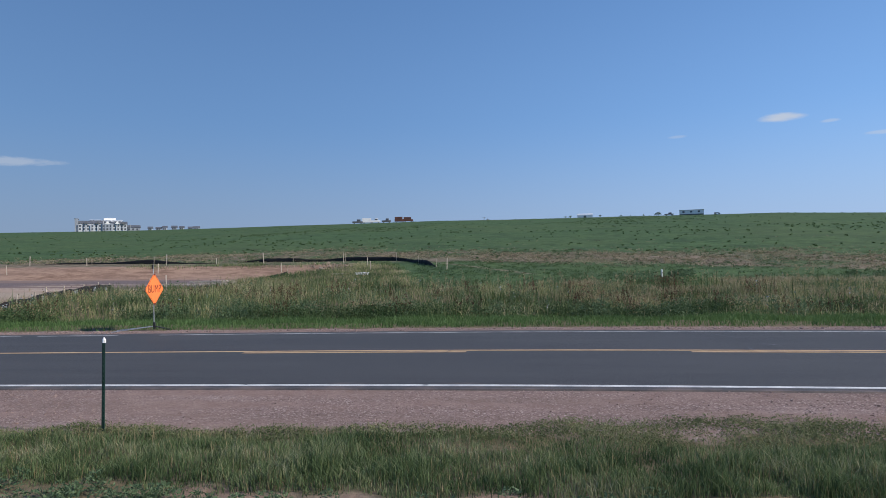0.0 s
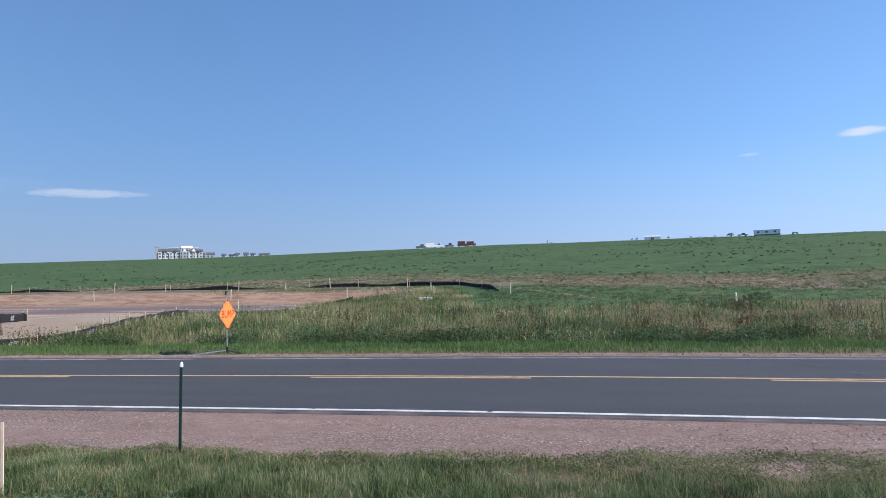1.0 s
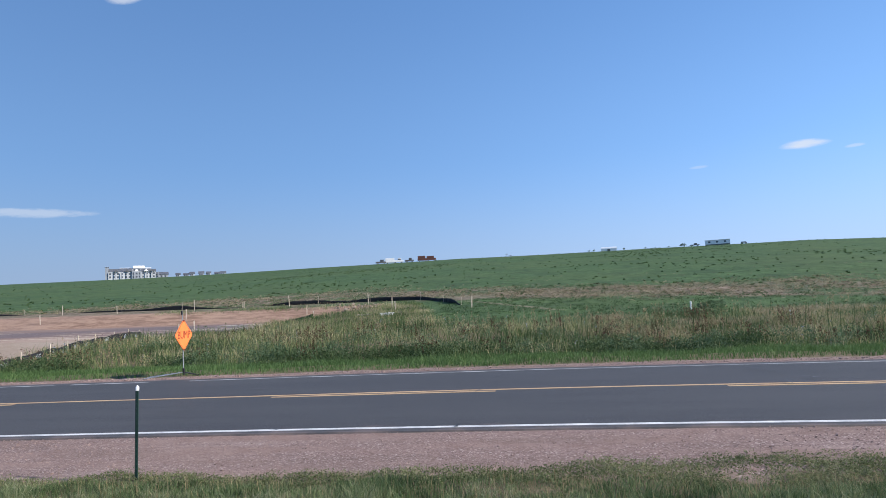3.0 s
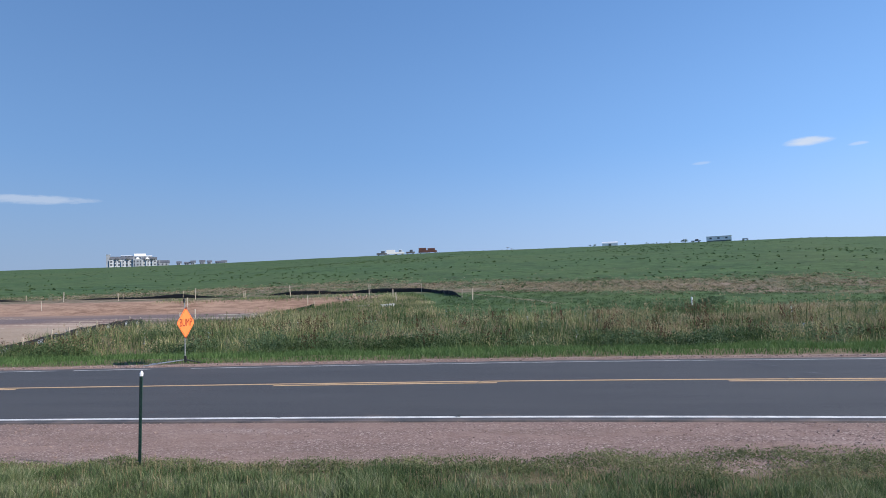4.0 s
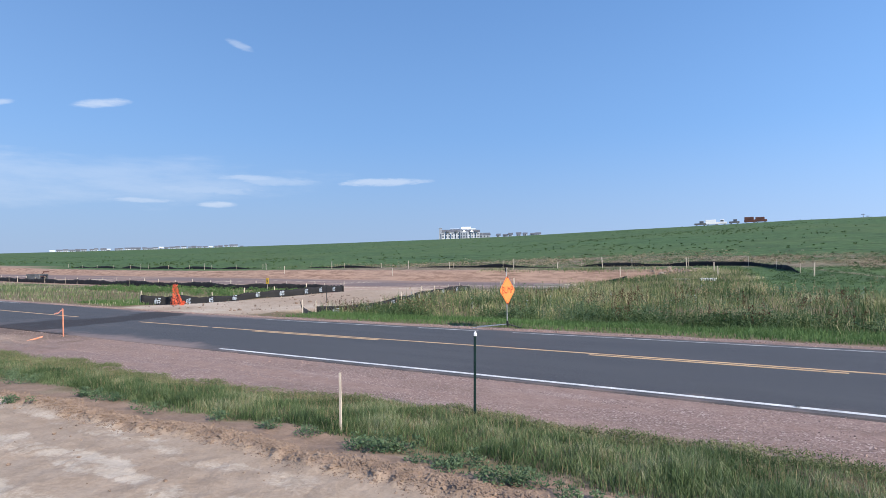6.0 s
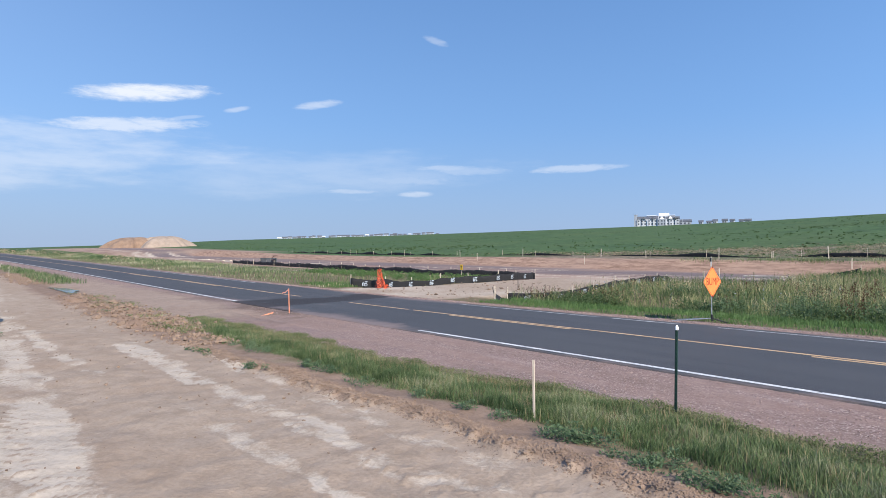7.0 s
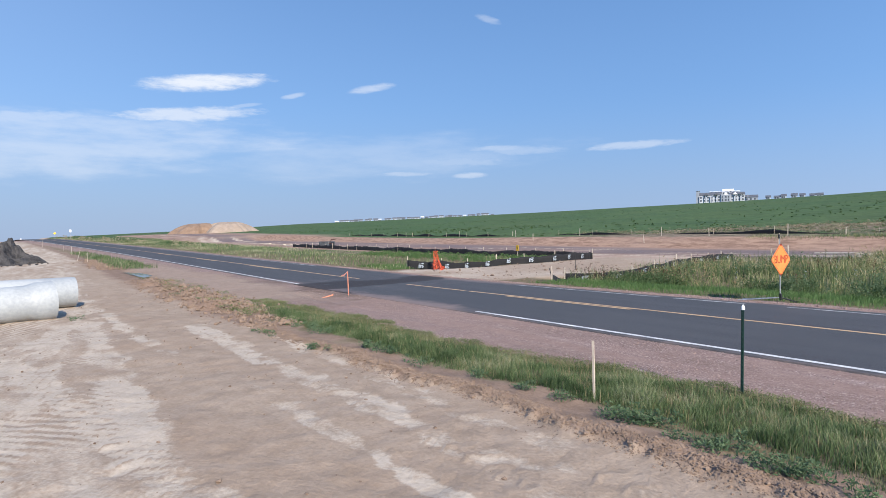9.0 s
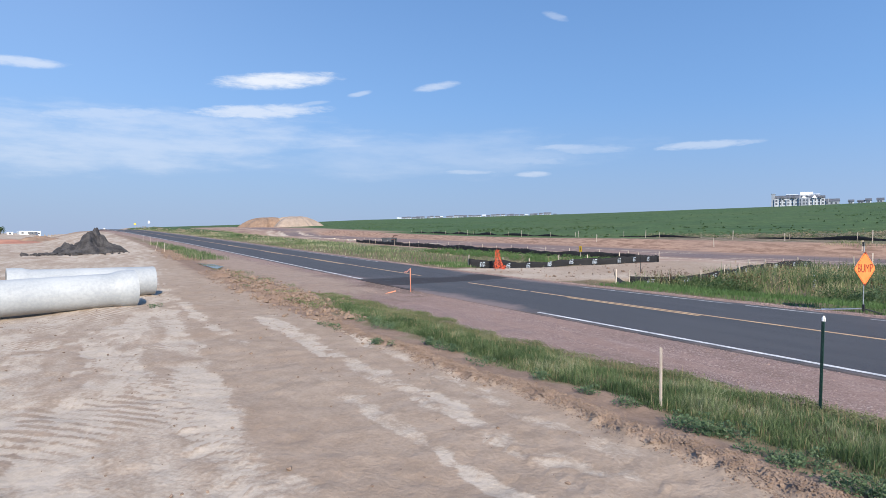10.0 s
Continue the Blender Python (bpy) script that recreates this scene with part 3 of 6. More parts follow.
def build_ground():
    azs = np.concatenate([np.arange(-45, 111, 0.22), np.arange(111.5, 314, 3.0)])
    rs = np.concatenate([[0.0005, 0.2], np.geomspace(0.5, 70, 560), np.geomspace(71.5, 1200, 130), np.geomspace(1260, 4700, 18)])
    a, r = np.meshgrid(np.radians(azs), rs)
    x, y = (-np.sin(a) * r).ravel(), (np.cos(a) * r).ravel()
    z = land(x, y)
    n, m = len(azs), len(rs)
    i, j = np.meshgrid(np.arange(m - 1), np.arange(n), indexing="ij")
    k = (j + 1) % n
    quads = np.stack([i * n + j, i * n + k, (i + 1) * n + k, (i + 1) * n + j], -1).reshape(-1, 4)[:, ::-1]
    me = mesh_from("ground", np.stack([x, y, z], 1), quads, SOIL, True)
    yy = y - road_shift(x)
    lot = lot_mask(x, y)
    gravel = gravel_mask(x, y) * (1 - lot * (1 - step(20, 24, -x)))
    dirty = gravel * 0.65 * step(18, 23, -x) * (1 - step(46, 60, -x)) * (1 - step(7.6, 8.9, yy + 0.5 * vnoise(x, y, 1.2, 103)))
    lot, gravel = np.clip(np.maximum(lot, 1.6 * dirty), 0, 1), gravel - dirty
    apron, pad = apron_mask(x, y), pad_mask(x, y)
    dist = np.hypot(x, y)
    pad = np.maximum(pad, step(0.15, 0.5, pad))
    # the graded cut around the pad
    bank = step(49.5, 52, y) * (1 - step(56.2, 57.0, y)) * step(16.0, 17.5, -x + 0.3 * (y - 47)) * (1 - step(195, 215, -x))
    pad = np.maximum(pad, bank)
    wild = 1 - np.maximum.reduce([lot, gravel, apron, pad])
    end = 33.0 + 23 * step(4, 12, -x) + 1.5 * vnoise(x, y, 4, 70)
    field = wild * step(-1.5, 0.5, yy - end)
    turf = wild - field
    field = np.maximum(field, wild * (x < -60) * step(20, 26, yy))
    spoil = step(150, 175, -x) * (1 - step(330, 350, -x)) * step(29, 31, y - site_shift(x)) * (1 - step(64, 72, y - site_shift(x) + 3 * vnoise(x, y, 8, 58)))
    field, pad = field * (1 - spoil), np.maximum(pad, spoil * wild)
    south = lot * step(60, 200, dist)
    straw = field * straw_band(x, y) * 0.9
    pale, bars = tracks(x, y)
    streak = 0.5 + 0.5 * vnoise(x * 0.12, y, 0.22, 43) + 0.25 * vnoise(x * 0.2, y, 0.09, 53)
    west = (1 - step(-0.1, 1.3, y + 0.5 * vnoise(x * 0.5, y, 1.3, 54) + 0.3 * vnoise(x, y, 0.35, 104)))
    washed = west * (0.42 + 0.3 * vnoise(x * 0.5, y, 1.6, 55)) * (0.5 + 0.85 * streak) + 0.13 * streak
    ripples = np.sin(2 * math.pi * (-x + 0.9 * y) / 0.24 + 1.5 * vnoise(x, y, 0.8, 56)) * west * step(-0.1, 0.5, vnoise(x, y, 1.1, 57))
    pale = lot * np.clip(np.maximum(pale, washed) * (1 - 0.75 * bars) + 0.6 * ripples, 0, 1)
    pale = np.maximum(pale, apron * (0.30 + 0.4 * vnoise(x, y, 2.5, 44)))
    pale = np.maximum(pale, (0.35 + 0.4 * vnoise(x * 0.15, y, 0.9, 51)) * pad * step(33, 35, y) * (1 - step(38, 41, y + 2 * vnoise(x, y, 6, 45))))
    pale = np.maximum(pale, 0.75 * pad * (1 - bank) * step(0.35, 0.7, vnoise(x * 0.07, y, 0.8, 52)) * step(-0.2, 0.3, vnoise(x, y, 9, 100)) * (y < 51))
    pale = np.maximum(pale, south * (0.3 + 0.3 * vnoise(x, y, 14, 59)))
    t = np.clip(((x + 6) * 7.6 + (y - 55) * -14) / (7.6 ** 2 + 14 ** 2), 0, 1)
    path = 0.6 * (1 - step(0.1, 0.4, np.hypot(x + 6 - 7.6 * t, y - 55 + 14 * t) + 0.15 * vnoise(x, y, 1.2, 50))) * (1 - pad)
    field, turf, straw = field * (1 - path), turf * (1 - path), straw * (1 - path)
    lot, pale = np.maximum(lot, path), np.maximum(pale, 0.25 * path)
    mud = pad * step(38, 41, y + 2 * vnoise(x, y, 6, 46)) * (1 - step(49.0, 52, y)) * (0.75 + 0.5 * vnoise(x * 0.25, y, 2.0, 47))
    mud = mud + gravel * (1 - step(0.5, 1.1, np.hypot((x + 23.0) / 3.6, (y - 8.3) / 1.0) + 0.4 * vnoise(x, y, 0.8, 107)))
    mud = mud + gravel * step(15, 18, -x) * (1 - step(30, 40, -x)) * (0.3 + 0.6 * vnoise(x, y, 1.4, 33)) + gravel * 0.22 * step(0.1, 0.7, vnoise(x * 0.25, y, 0.5, 34))
    red = bank * (0.75 + 0.3 * vnoise(x, y, 4, 49)) + lot * step(85, 105, -x) * (1 - step(180, 220, -x)) * step(0.0, 0.4, vnoise(x, y, 24, 49)) * 0.7
    d = y - lip_line(x)
    rough = step(14, 18, -x) * (1 - step(60, 75, -x)) * step(-0.6, 0.1, d + 0.4 * vnoise(x, y, 0.9, 105)) * (1 - step(1.2, 2.4, d + 0.5 * vnoise(x, y, 0.7, 106)))
    red = red + lot * 0.85 * rough * (1 - gravel)
    red = red + lot * 0.9 * step(-0.15, 0.0, d) * (1 - step(0.9, 1.2, d)) + 0.25 * gravel * step(20, 24, -x) * (1 - step(6.5, 8.0, yy))
    paint_zone(me, "zone_a", (lot, gravel, turf))
    paint_zone(me, "zone_b", (pad, field, straw))
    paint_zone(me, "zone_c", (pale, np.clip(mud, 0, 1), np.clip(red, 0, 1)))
    ob = new("ground", me)
    return tagged(ob, "dry rutted dirt lot, pink gravel shoulders and green prairie hillside", "ground", kind="structure")


ground = build_ground()


def part(name, bm, material, parent=None, label="", smooth=False):
    """Link a bmesh as one mesh object under a thing or a part."""
    me = bpy.data.meshes.new(name)
    bm.normal_update()
    bm.to_mesh(me)
    bm.free()
    if smooth:
        me.polygons.foreach_set("use_smooth", np.ones(len(me.polygons), bool))
    me.materials.append(material)
    ob = new(name, me)
    if parent is not None:
        ob.parent = parent
    if label:
        ob["label"] = label
    return ob


def ribbon(name, y0, y1, x0, x1, up, material, thick, dx=1.0, wear=False):
    """A strip that follows the road, with real thickness."""
    n = max(2, int((x1 - x0) / dx) + 1)
    xs = np.linspace(x0, x1, n)
    m = 9 if wear else 2
    ys = np.linspace(y0, y1, m)
    X, Y = np.meshgrid(xs, ys)
    Y2 = Y + road_shift(X)
    Z = lean(X) + road_rise(X) + up
    top = np.stack([X, Y2, Z], -1).reshape(-1, 3)
    low = np.concatenate([np.stack([X[0], Y2[0] - thick * 0.6 * wear, Z[0] - thick], -1), np.stack([X[-1], Y2[-1] + thick * 0.6 * wear, Z[-1] - thick], -1)])
    i, j = np.meshgrid(np.arange(m - 1), np.arange(n - 1), indexing="ij")
    q = np.stack([i * n + j, i * n + j + 1, (i + 1) * n + j + 1, (i + 1) * n + j], -1).reshape(-1, 4)
    b = m * n
    j = np.arange(n - 1)
    s1 = np.stack([b + j, b + j + 1, j + 1, j], -1)
    t = (m - 1) * n
    s2 = np.stack([t + j, t + j + 1, b + n + j + 1, b + n + j], -1)
    me = mesh_from(name, np.concatenate([top, low]), np.concatenate([q, s1, s2]), material)
    return new(name, me), X, Y


def build_road():
    road, X, Y = ribbon("road", 9.15, 16.5, -420, 260, 0.0, ASPHALT, 0.16, 0.25, True)
    me = road.data
    co = np.empty(len(me.vertices) * 3, np.float32)
    me.vertices.foreach_get("co", co)
    co = co.reshape(-1, 3)
    x, y = co[:, 0], co[:, 1] - road_shift(co[:, 0])
    mid = -25.0 - 0.36 * (y - 8.7)
    mud = (1 - step(0.4, 2.7, np.abs(x - mid) + 0.7 * vnoise(x + 0.36 * y, y * 0.12, 0.55, 51) + 0.5 * vnoise(x, y, 1.3, 102))) * 0.85
    mud = np.maximum(mud, (1 - step(9.2, 10.4, y)) * step(19, 22, -x) * (1 - step(25, 27.5, -x)) * 0.6)
    dust = (1 - step(9.15, 9.5, y)) * 0.55 + step(16.15, 16.5, y) * 0.5 + (1 - step(2, 9, np.abs(x + 26))) * 0.35
    dust = dust + (1 - step(9.2, 11.6, y)) * step(13.5, 15.5, -x) * (1 - step(18, 22, -x)) * 0.5
    paint_zone(me, "wear", (mud, np.clip(dust, 0, 1), 0 * x))
    tagged(road, "two-lane grey asphalt road with mud tracked across it", "road", kind="structure")

    def line(x0, x1, y, half, material, label):
        ob = ribbon("road_line", y - half, y + half, x0, x1, 0.004, material, 0.004, 0.5)[0]
        ob.parent = road
        ob["label"] = label

    for x0, x1 in ((-13.8, 250), (-400, -27.5)):
        line(x0, x1, 9.39, 0.055, WHITE_LINE, "white edge line")
    for x0, x1 in ((-9.4, 250), (-12.9, -10.6), (-20.5, -13.4), (-400, -42)):
        line(x0, x1, 16.1, 0.05, WORN_LINE, "worn white edge line")
    for x0, x1 in ((-19.3, 250), (-24.0, -19.6), (-400, -28.8)):
        line(x0, x1, 12.95, 0.058, YELLOW_LINE, "yellow centre line")
    for x0, x1 in ((-5.6, -0.9), (3.5, 9.0), (-16.9, -11.6), (15, 20), (-46, -40), (-60, -54), (-75, -69)):
        line(x0, x1, 12.74, 0.058, YELLOW_LINE, "dashed yellow centre line")
    rng = np.random.default_rng(5)
    for x0, y0, x1, y1 in ((4.6, 15.3, 5.1, 14.4), (7.4, 15.5, 8.3, 14.8), (-4.09, 9.32, -4.08, 9.46), (-1.24, 9.32, -1.25, 9.46), (-1.3, 12.6, -1.2, 13.1), (4.6, 12.6, 4.7, 13.2), (5.15, 13.6, 5.4, 13.25)):
        n = 14
        bm = bmesh.new()
        rows = []
        for i in range(n):
            s = i / (n - 1)
            px, py = x0 + (x1 - x0) * s + rng.normal(0, 0.03), y0 + (y1 - y0) * s + rng.normal(0, 0.02)
            w = 0.006 + 0.008 * math.sin(math.pi * s)
            rows.append([bm.verts.new((px - w, py, 0.007)), bm.verts.new((px + w, py + 0.01, 0.007))])
        for a, b in zip(rows, rows[1:]):
            bm.faces.new((a[0], a[1], b[1], b[0]))
        part("crack", bm, TAR, road, "dark crack")


build_road()


# ---- shapes ----
def add_box(bm, x0, y0, z0, x1, y1, z1, bevel=0.0):
    made = bmesh.ops.create_cube(bm, size=1)["verts"]
    for v in made:
        v.co = Vector(((x0 + x1) / 2 + v.co.x * (x1 - x0), (y0 + y1) / 2 + v.co.y * (y1 - y0), (z0 + z1) / 2 + v.co.z * (z1 - z0)))
    if bevel:
        edges = list({e for v in made for e in v.link_edges})
        bmesh.ops.bevel(bm, geom=edges, offset=bevel, segments=1, affect="EDGES")


def add_tube(bm, a, b, r0, r1=None, sides=10, cap=True):
    r1 = r0 if r1 is None else r1
    a, b = Vector(a), Vector(b)
    q = (b - a).to_track_quat("Z", "Y")
    rows = []
    for p, r in ((a, r0), (b, r1)):
        rows.append([bm.verts.new(p + q @ Vector((r * math.cos(2 * math.pi * i / sides), r * math.sin(2 * math.pi * i / sides), 0))) for i in range(sides)])
    for i in range(sides):
        j = (i + 1) % sides
        bm.faces.new((rows[0][i], rows[0][j], rows[1][j], rows[1][i]))
    if cap:
        bm.faces.new(rows[0][::-1])
        bm.faces.new(rows[1])


def box_part(name, material, parent, *dims, bevel=0.0, label=""):
    bm = bmesh.new()
    add_box(bm, *dims, bevel)
    return part(name, bm, material, parent, label)


def tube_part(name, material, parent, a, b, r0, r1=None, sides=10, label=""):
    bm = bmesh.new()
    add_tube(bm, a, b, r0, r1, sides)
    return part(name, bm, material, parent, label, False)


def empty(name, x, y, z=None, turn=0.0):
    ob = new(name)
    ob.matrix_world = pose(x, y, ground_z(x, y) if z is None else z, 0, 0, turn)
    return ob


# ---- roadside things ----
def bump_sign(x, y):
    s = empty("bump_sign", x, y, turn=89)
    tagged(s, "orange diamond road work sign reading BUMP on a folding stand", "road sign")
    half = 0.455
    bm = bmesh.new()
    ring = []
    for cx, cz in ((0, -half), (half, 0), (0, half), (-half, 0)):
        d = Vector((cx, 0, cz)).normalized()
        side = Vector((-d.z, 0, d.x)) * 0.036
        ring += [Vector((cx, 0, cz)) - d * 0.036 - side, Vector((cx, 0, cz)) - d * 0.036 + side]
    fr = [bm.verts.new(v + Vector((0, -0.012, 1.19))) for v in ring]
    bk = [bm.verts.new(v + Vector((0, 0.004, 1.19))) for v in ring]
    bm.faces.new(fr)
    bm.faces.new(bk[::-1])
    for i in range(8):
        j = (i + 1) % 8
        bm.faces.new((fr[i], bk[i], bk[j], fr[j]))
    panel = part("sign_panel", bm, ORANGE, s, "fluorescent orange roll-up panel")
    # legend and thin border
    cu = bpy.data.curves.new("legend", "FONT")
    cu.body, cu.align_x, cu.align_y, cu.size, cu.extrude = "BUMP", "CENTER", "CENTER", 0.262, 0.001
    t = new("legend_text", cu)
    me = bpy.data.meshes.new_from_object(t.evaluated_get(bpy.context.evaluated_depsgraph_get()))
    bpy.data.objects.remove(t)
    me.transform(Matrix.Translation((0, -0.0145, 1.19)) @ Matrix.Rotation(radians(90), 4, "X") @ Matrix.Diagonal((0.95, 1.2, 1, 1)))
    me.materials.append(BLACK_INK)
    leg = new("legend", me)
    leg.parent = panel
    leg["label"] = "dark lettering BUMP"
    bm = bmesh.new()
    for k in range(4):
        a0, a1 = math.pi / 2 * k, math.pi / 2 * (k + 1)
        p, q = Vector((math.cos(a0), 0, math.sin(a0))), Vector((math.cos(a1), 0, math.sin(a1)))
        p, q = p + (q - p) * 0.07, q - (q - p) * 0.07
        vs = [bm.verts.new(v + Vector((0, -0.0145, 1.19))) for v in (p * 0.427, q * 0.427, q * 0.416, p * 0.416)]
        bm.faces.new(vs)
    part("border", bm, BLACK_INK, panel, "thin dark border")
    for z in (1.19 - half + 0.035, 1.19 + half - 0.035):
        box_part("corner_pocket", BLACK_INK, panel, -0.035, -0.02, z - 0.025, 0.035, -0.015, z + 0.025, label="dark corner pocket")
    tube_part("mast", STEEL, s, (0, 0.02, 0.10), (0, 0.02, 1.9), 0.014, sides=8)
    box_part("flag_holder", BLACK_STEEL, s, -0.045, 0.0, 1.78, -0.012, 0.045, 1.9, bevel=0.004)
    box_part("spring_base", BLACK_STEEL, s, -0.022, -0.022, 0.05, 0.022, 0.042, 0.24, bevel=0.006)
    for a in (95, 120, -60, -85):
        ca, sa = math.cos(radians(a)), math.sin(radians(a))
        ln = 1.1 if a > 0 else 0.45
        tube_part("leg", STEEL if a > 0 else BLACK_STEEL, s, (0.04 * ca, 0.02 + 0.04 * sa, 0.12), (ln * ca, 0.02 + ln * sa, 0.015), 0.014, sides=6)
    return s


bump_sign(-10.22, 17.06)


def t_post(x, y, tall, tip, lean_deg=1.2, material=GREEN_STEEL):
    s = empty("t_post", x, y)
    tagged(s, "dark green steel T-post" + (" with a white tip" if tip else "") + " in the verge", "post")
    bm = bmesh.new()
    add_box(bm, -0.017, -0.003, -0.15, 0.017, 0.003, tall)
    add_box(bm, -0.003, 0.003, -0.15, 0.003, 0.028, tall)
    part("shaft", bm, material, s)
    z = 0.12
    while z < tall - 0.08:
        box_part("stud", material, s, -0.008, -0.011, z, 0.008, -0.003, z + 0.022)
        z += 0.055
    if tip:
        bm = bmesh.new()
        add_tube(bm, (0, 0.008, tall - 0.03), (0, 0.008, tall + 0.0), 0.02, 0.02, 8)
        add_tube(bm, (0, 0.008, tall + 0.0), (0, 0.008, tall + 0.03), 0.022, 0.006, 8)
        part("tip", bm, WHITE_PAINT, s, "white painted tip")
    s.rotation_euler = (0, radians(lean_deg), 0)
    return s


t_post(-4.53, 6.64, 1.03, True)
t_post(-26.4, 24.4, 1.0, False, 0.4, BLACK_STEEL)


def lath(x, y, tall, material, lean_x=0.0, lean_y=0.0, w=0.035, label="pale wooden survey lath driven into the ground", turn=15):
    bm = bmesh.new()
    add_box(bm, -w / 2, -0.006, -0.12, w / 2, 0.006, tall, 0.002)
    ob = part("survey_stake", bm, material)
    ob.matrix_world = pose(x, y, ground_z(x, y), lean_y, lean_x, turn)
    return tagged(ob, label, "stake", "survey stakes")


lath(-5.38, 5.12, 0.69, LATH, -0.5, 0, 0.03)
st = lath(-20.93, 8.48, 0.86, ORANGE_LATH, -2.5, 0, 0.045, "orange sprayed lath with a ribbon beside the entrance")
bm = bmesh.new()
rows = [[bm.verts.new((-0.02 - 0.36 * s, 0.008, 0.84 - 0.13 * s ** 0.7 + 0.02 * math.sin(9 * s) - w)) for w in (0, 0.035)] for s in (0, 0.2, 0.4, 0.6, 0.8, 1.0)]
for a, b in zip(rows, rows[1:]):
    bm.faces.new((a[0], a[1], b[1], b[0]))
part("ribbon", bm, PINK, st, "pink flagging ribbon")
lath(-20.7, 7.5, 0.42, ORANGE_LATH, 82, 6, 0.04, "fallen orange-tinted lath lying on the shoulder", 120)
for x, y, tall, lx in ((-57.9, 1.24, 0.8, 2), (-75.5, 0.26, 0.95, -3), (-110, -3.3, 1.0, 0), (-61.9, 0.6, 1.2, 42), (-88, -0.5, 0.8, 5)):
    lath(x, y, tall, LATH, lx, 0, 0.07)
# stakes on the pad and along the cut
for i, (x, y, tall) in enumerate(((-23.8, 58.0, 1.15), (-15.8, 57.6, 1.0), (-33.5, 57.6, 1.1), (-48.5, 58.2, 1.0), (-42, 57.8, 0.8), (-28.5, 57.8, 0.7), (-62, 58.4, 1.0),
                                  (-76, 58.5, 1.0), (-92, 58.6, 1.1), (-112, 58.5, 1.1), (-32.0, 53.6, 0.9), (-47, 53.6, 0.9), (-66, 53.7, 1.0), (-20.5, 53.9, 0.8),
                                  (-25.0, 41.0, 0.6), (-24.2, 41.6, 0.8), (-12.2, 52.0, 0.8), (-4.9, 47.0, 0.9), (-11, 48, 0.7))):
    lath(x, y, tall, LATH, (i * 37) % 7 - 3, (i * 23) % 5 - 2, 0.075, "pale wooden survey lath on the graded site")


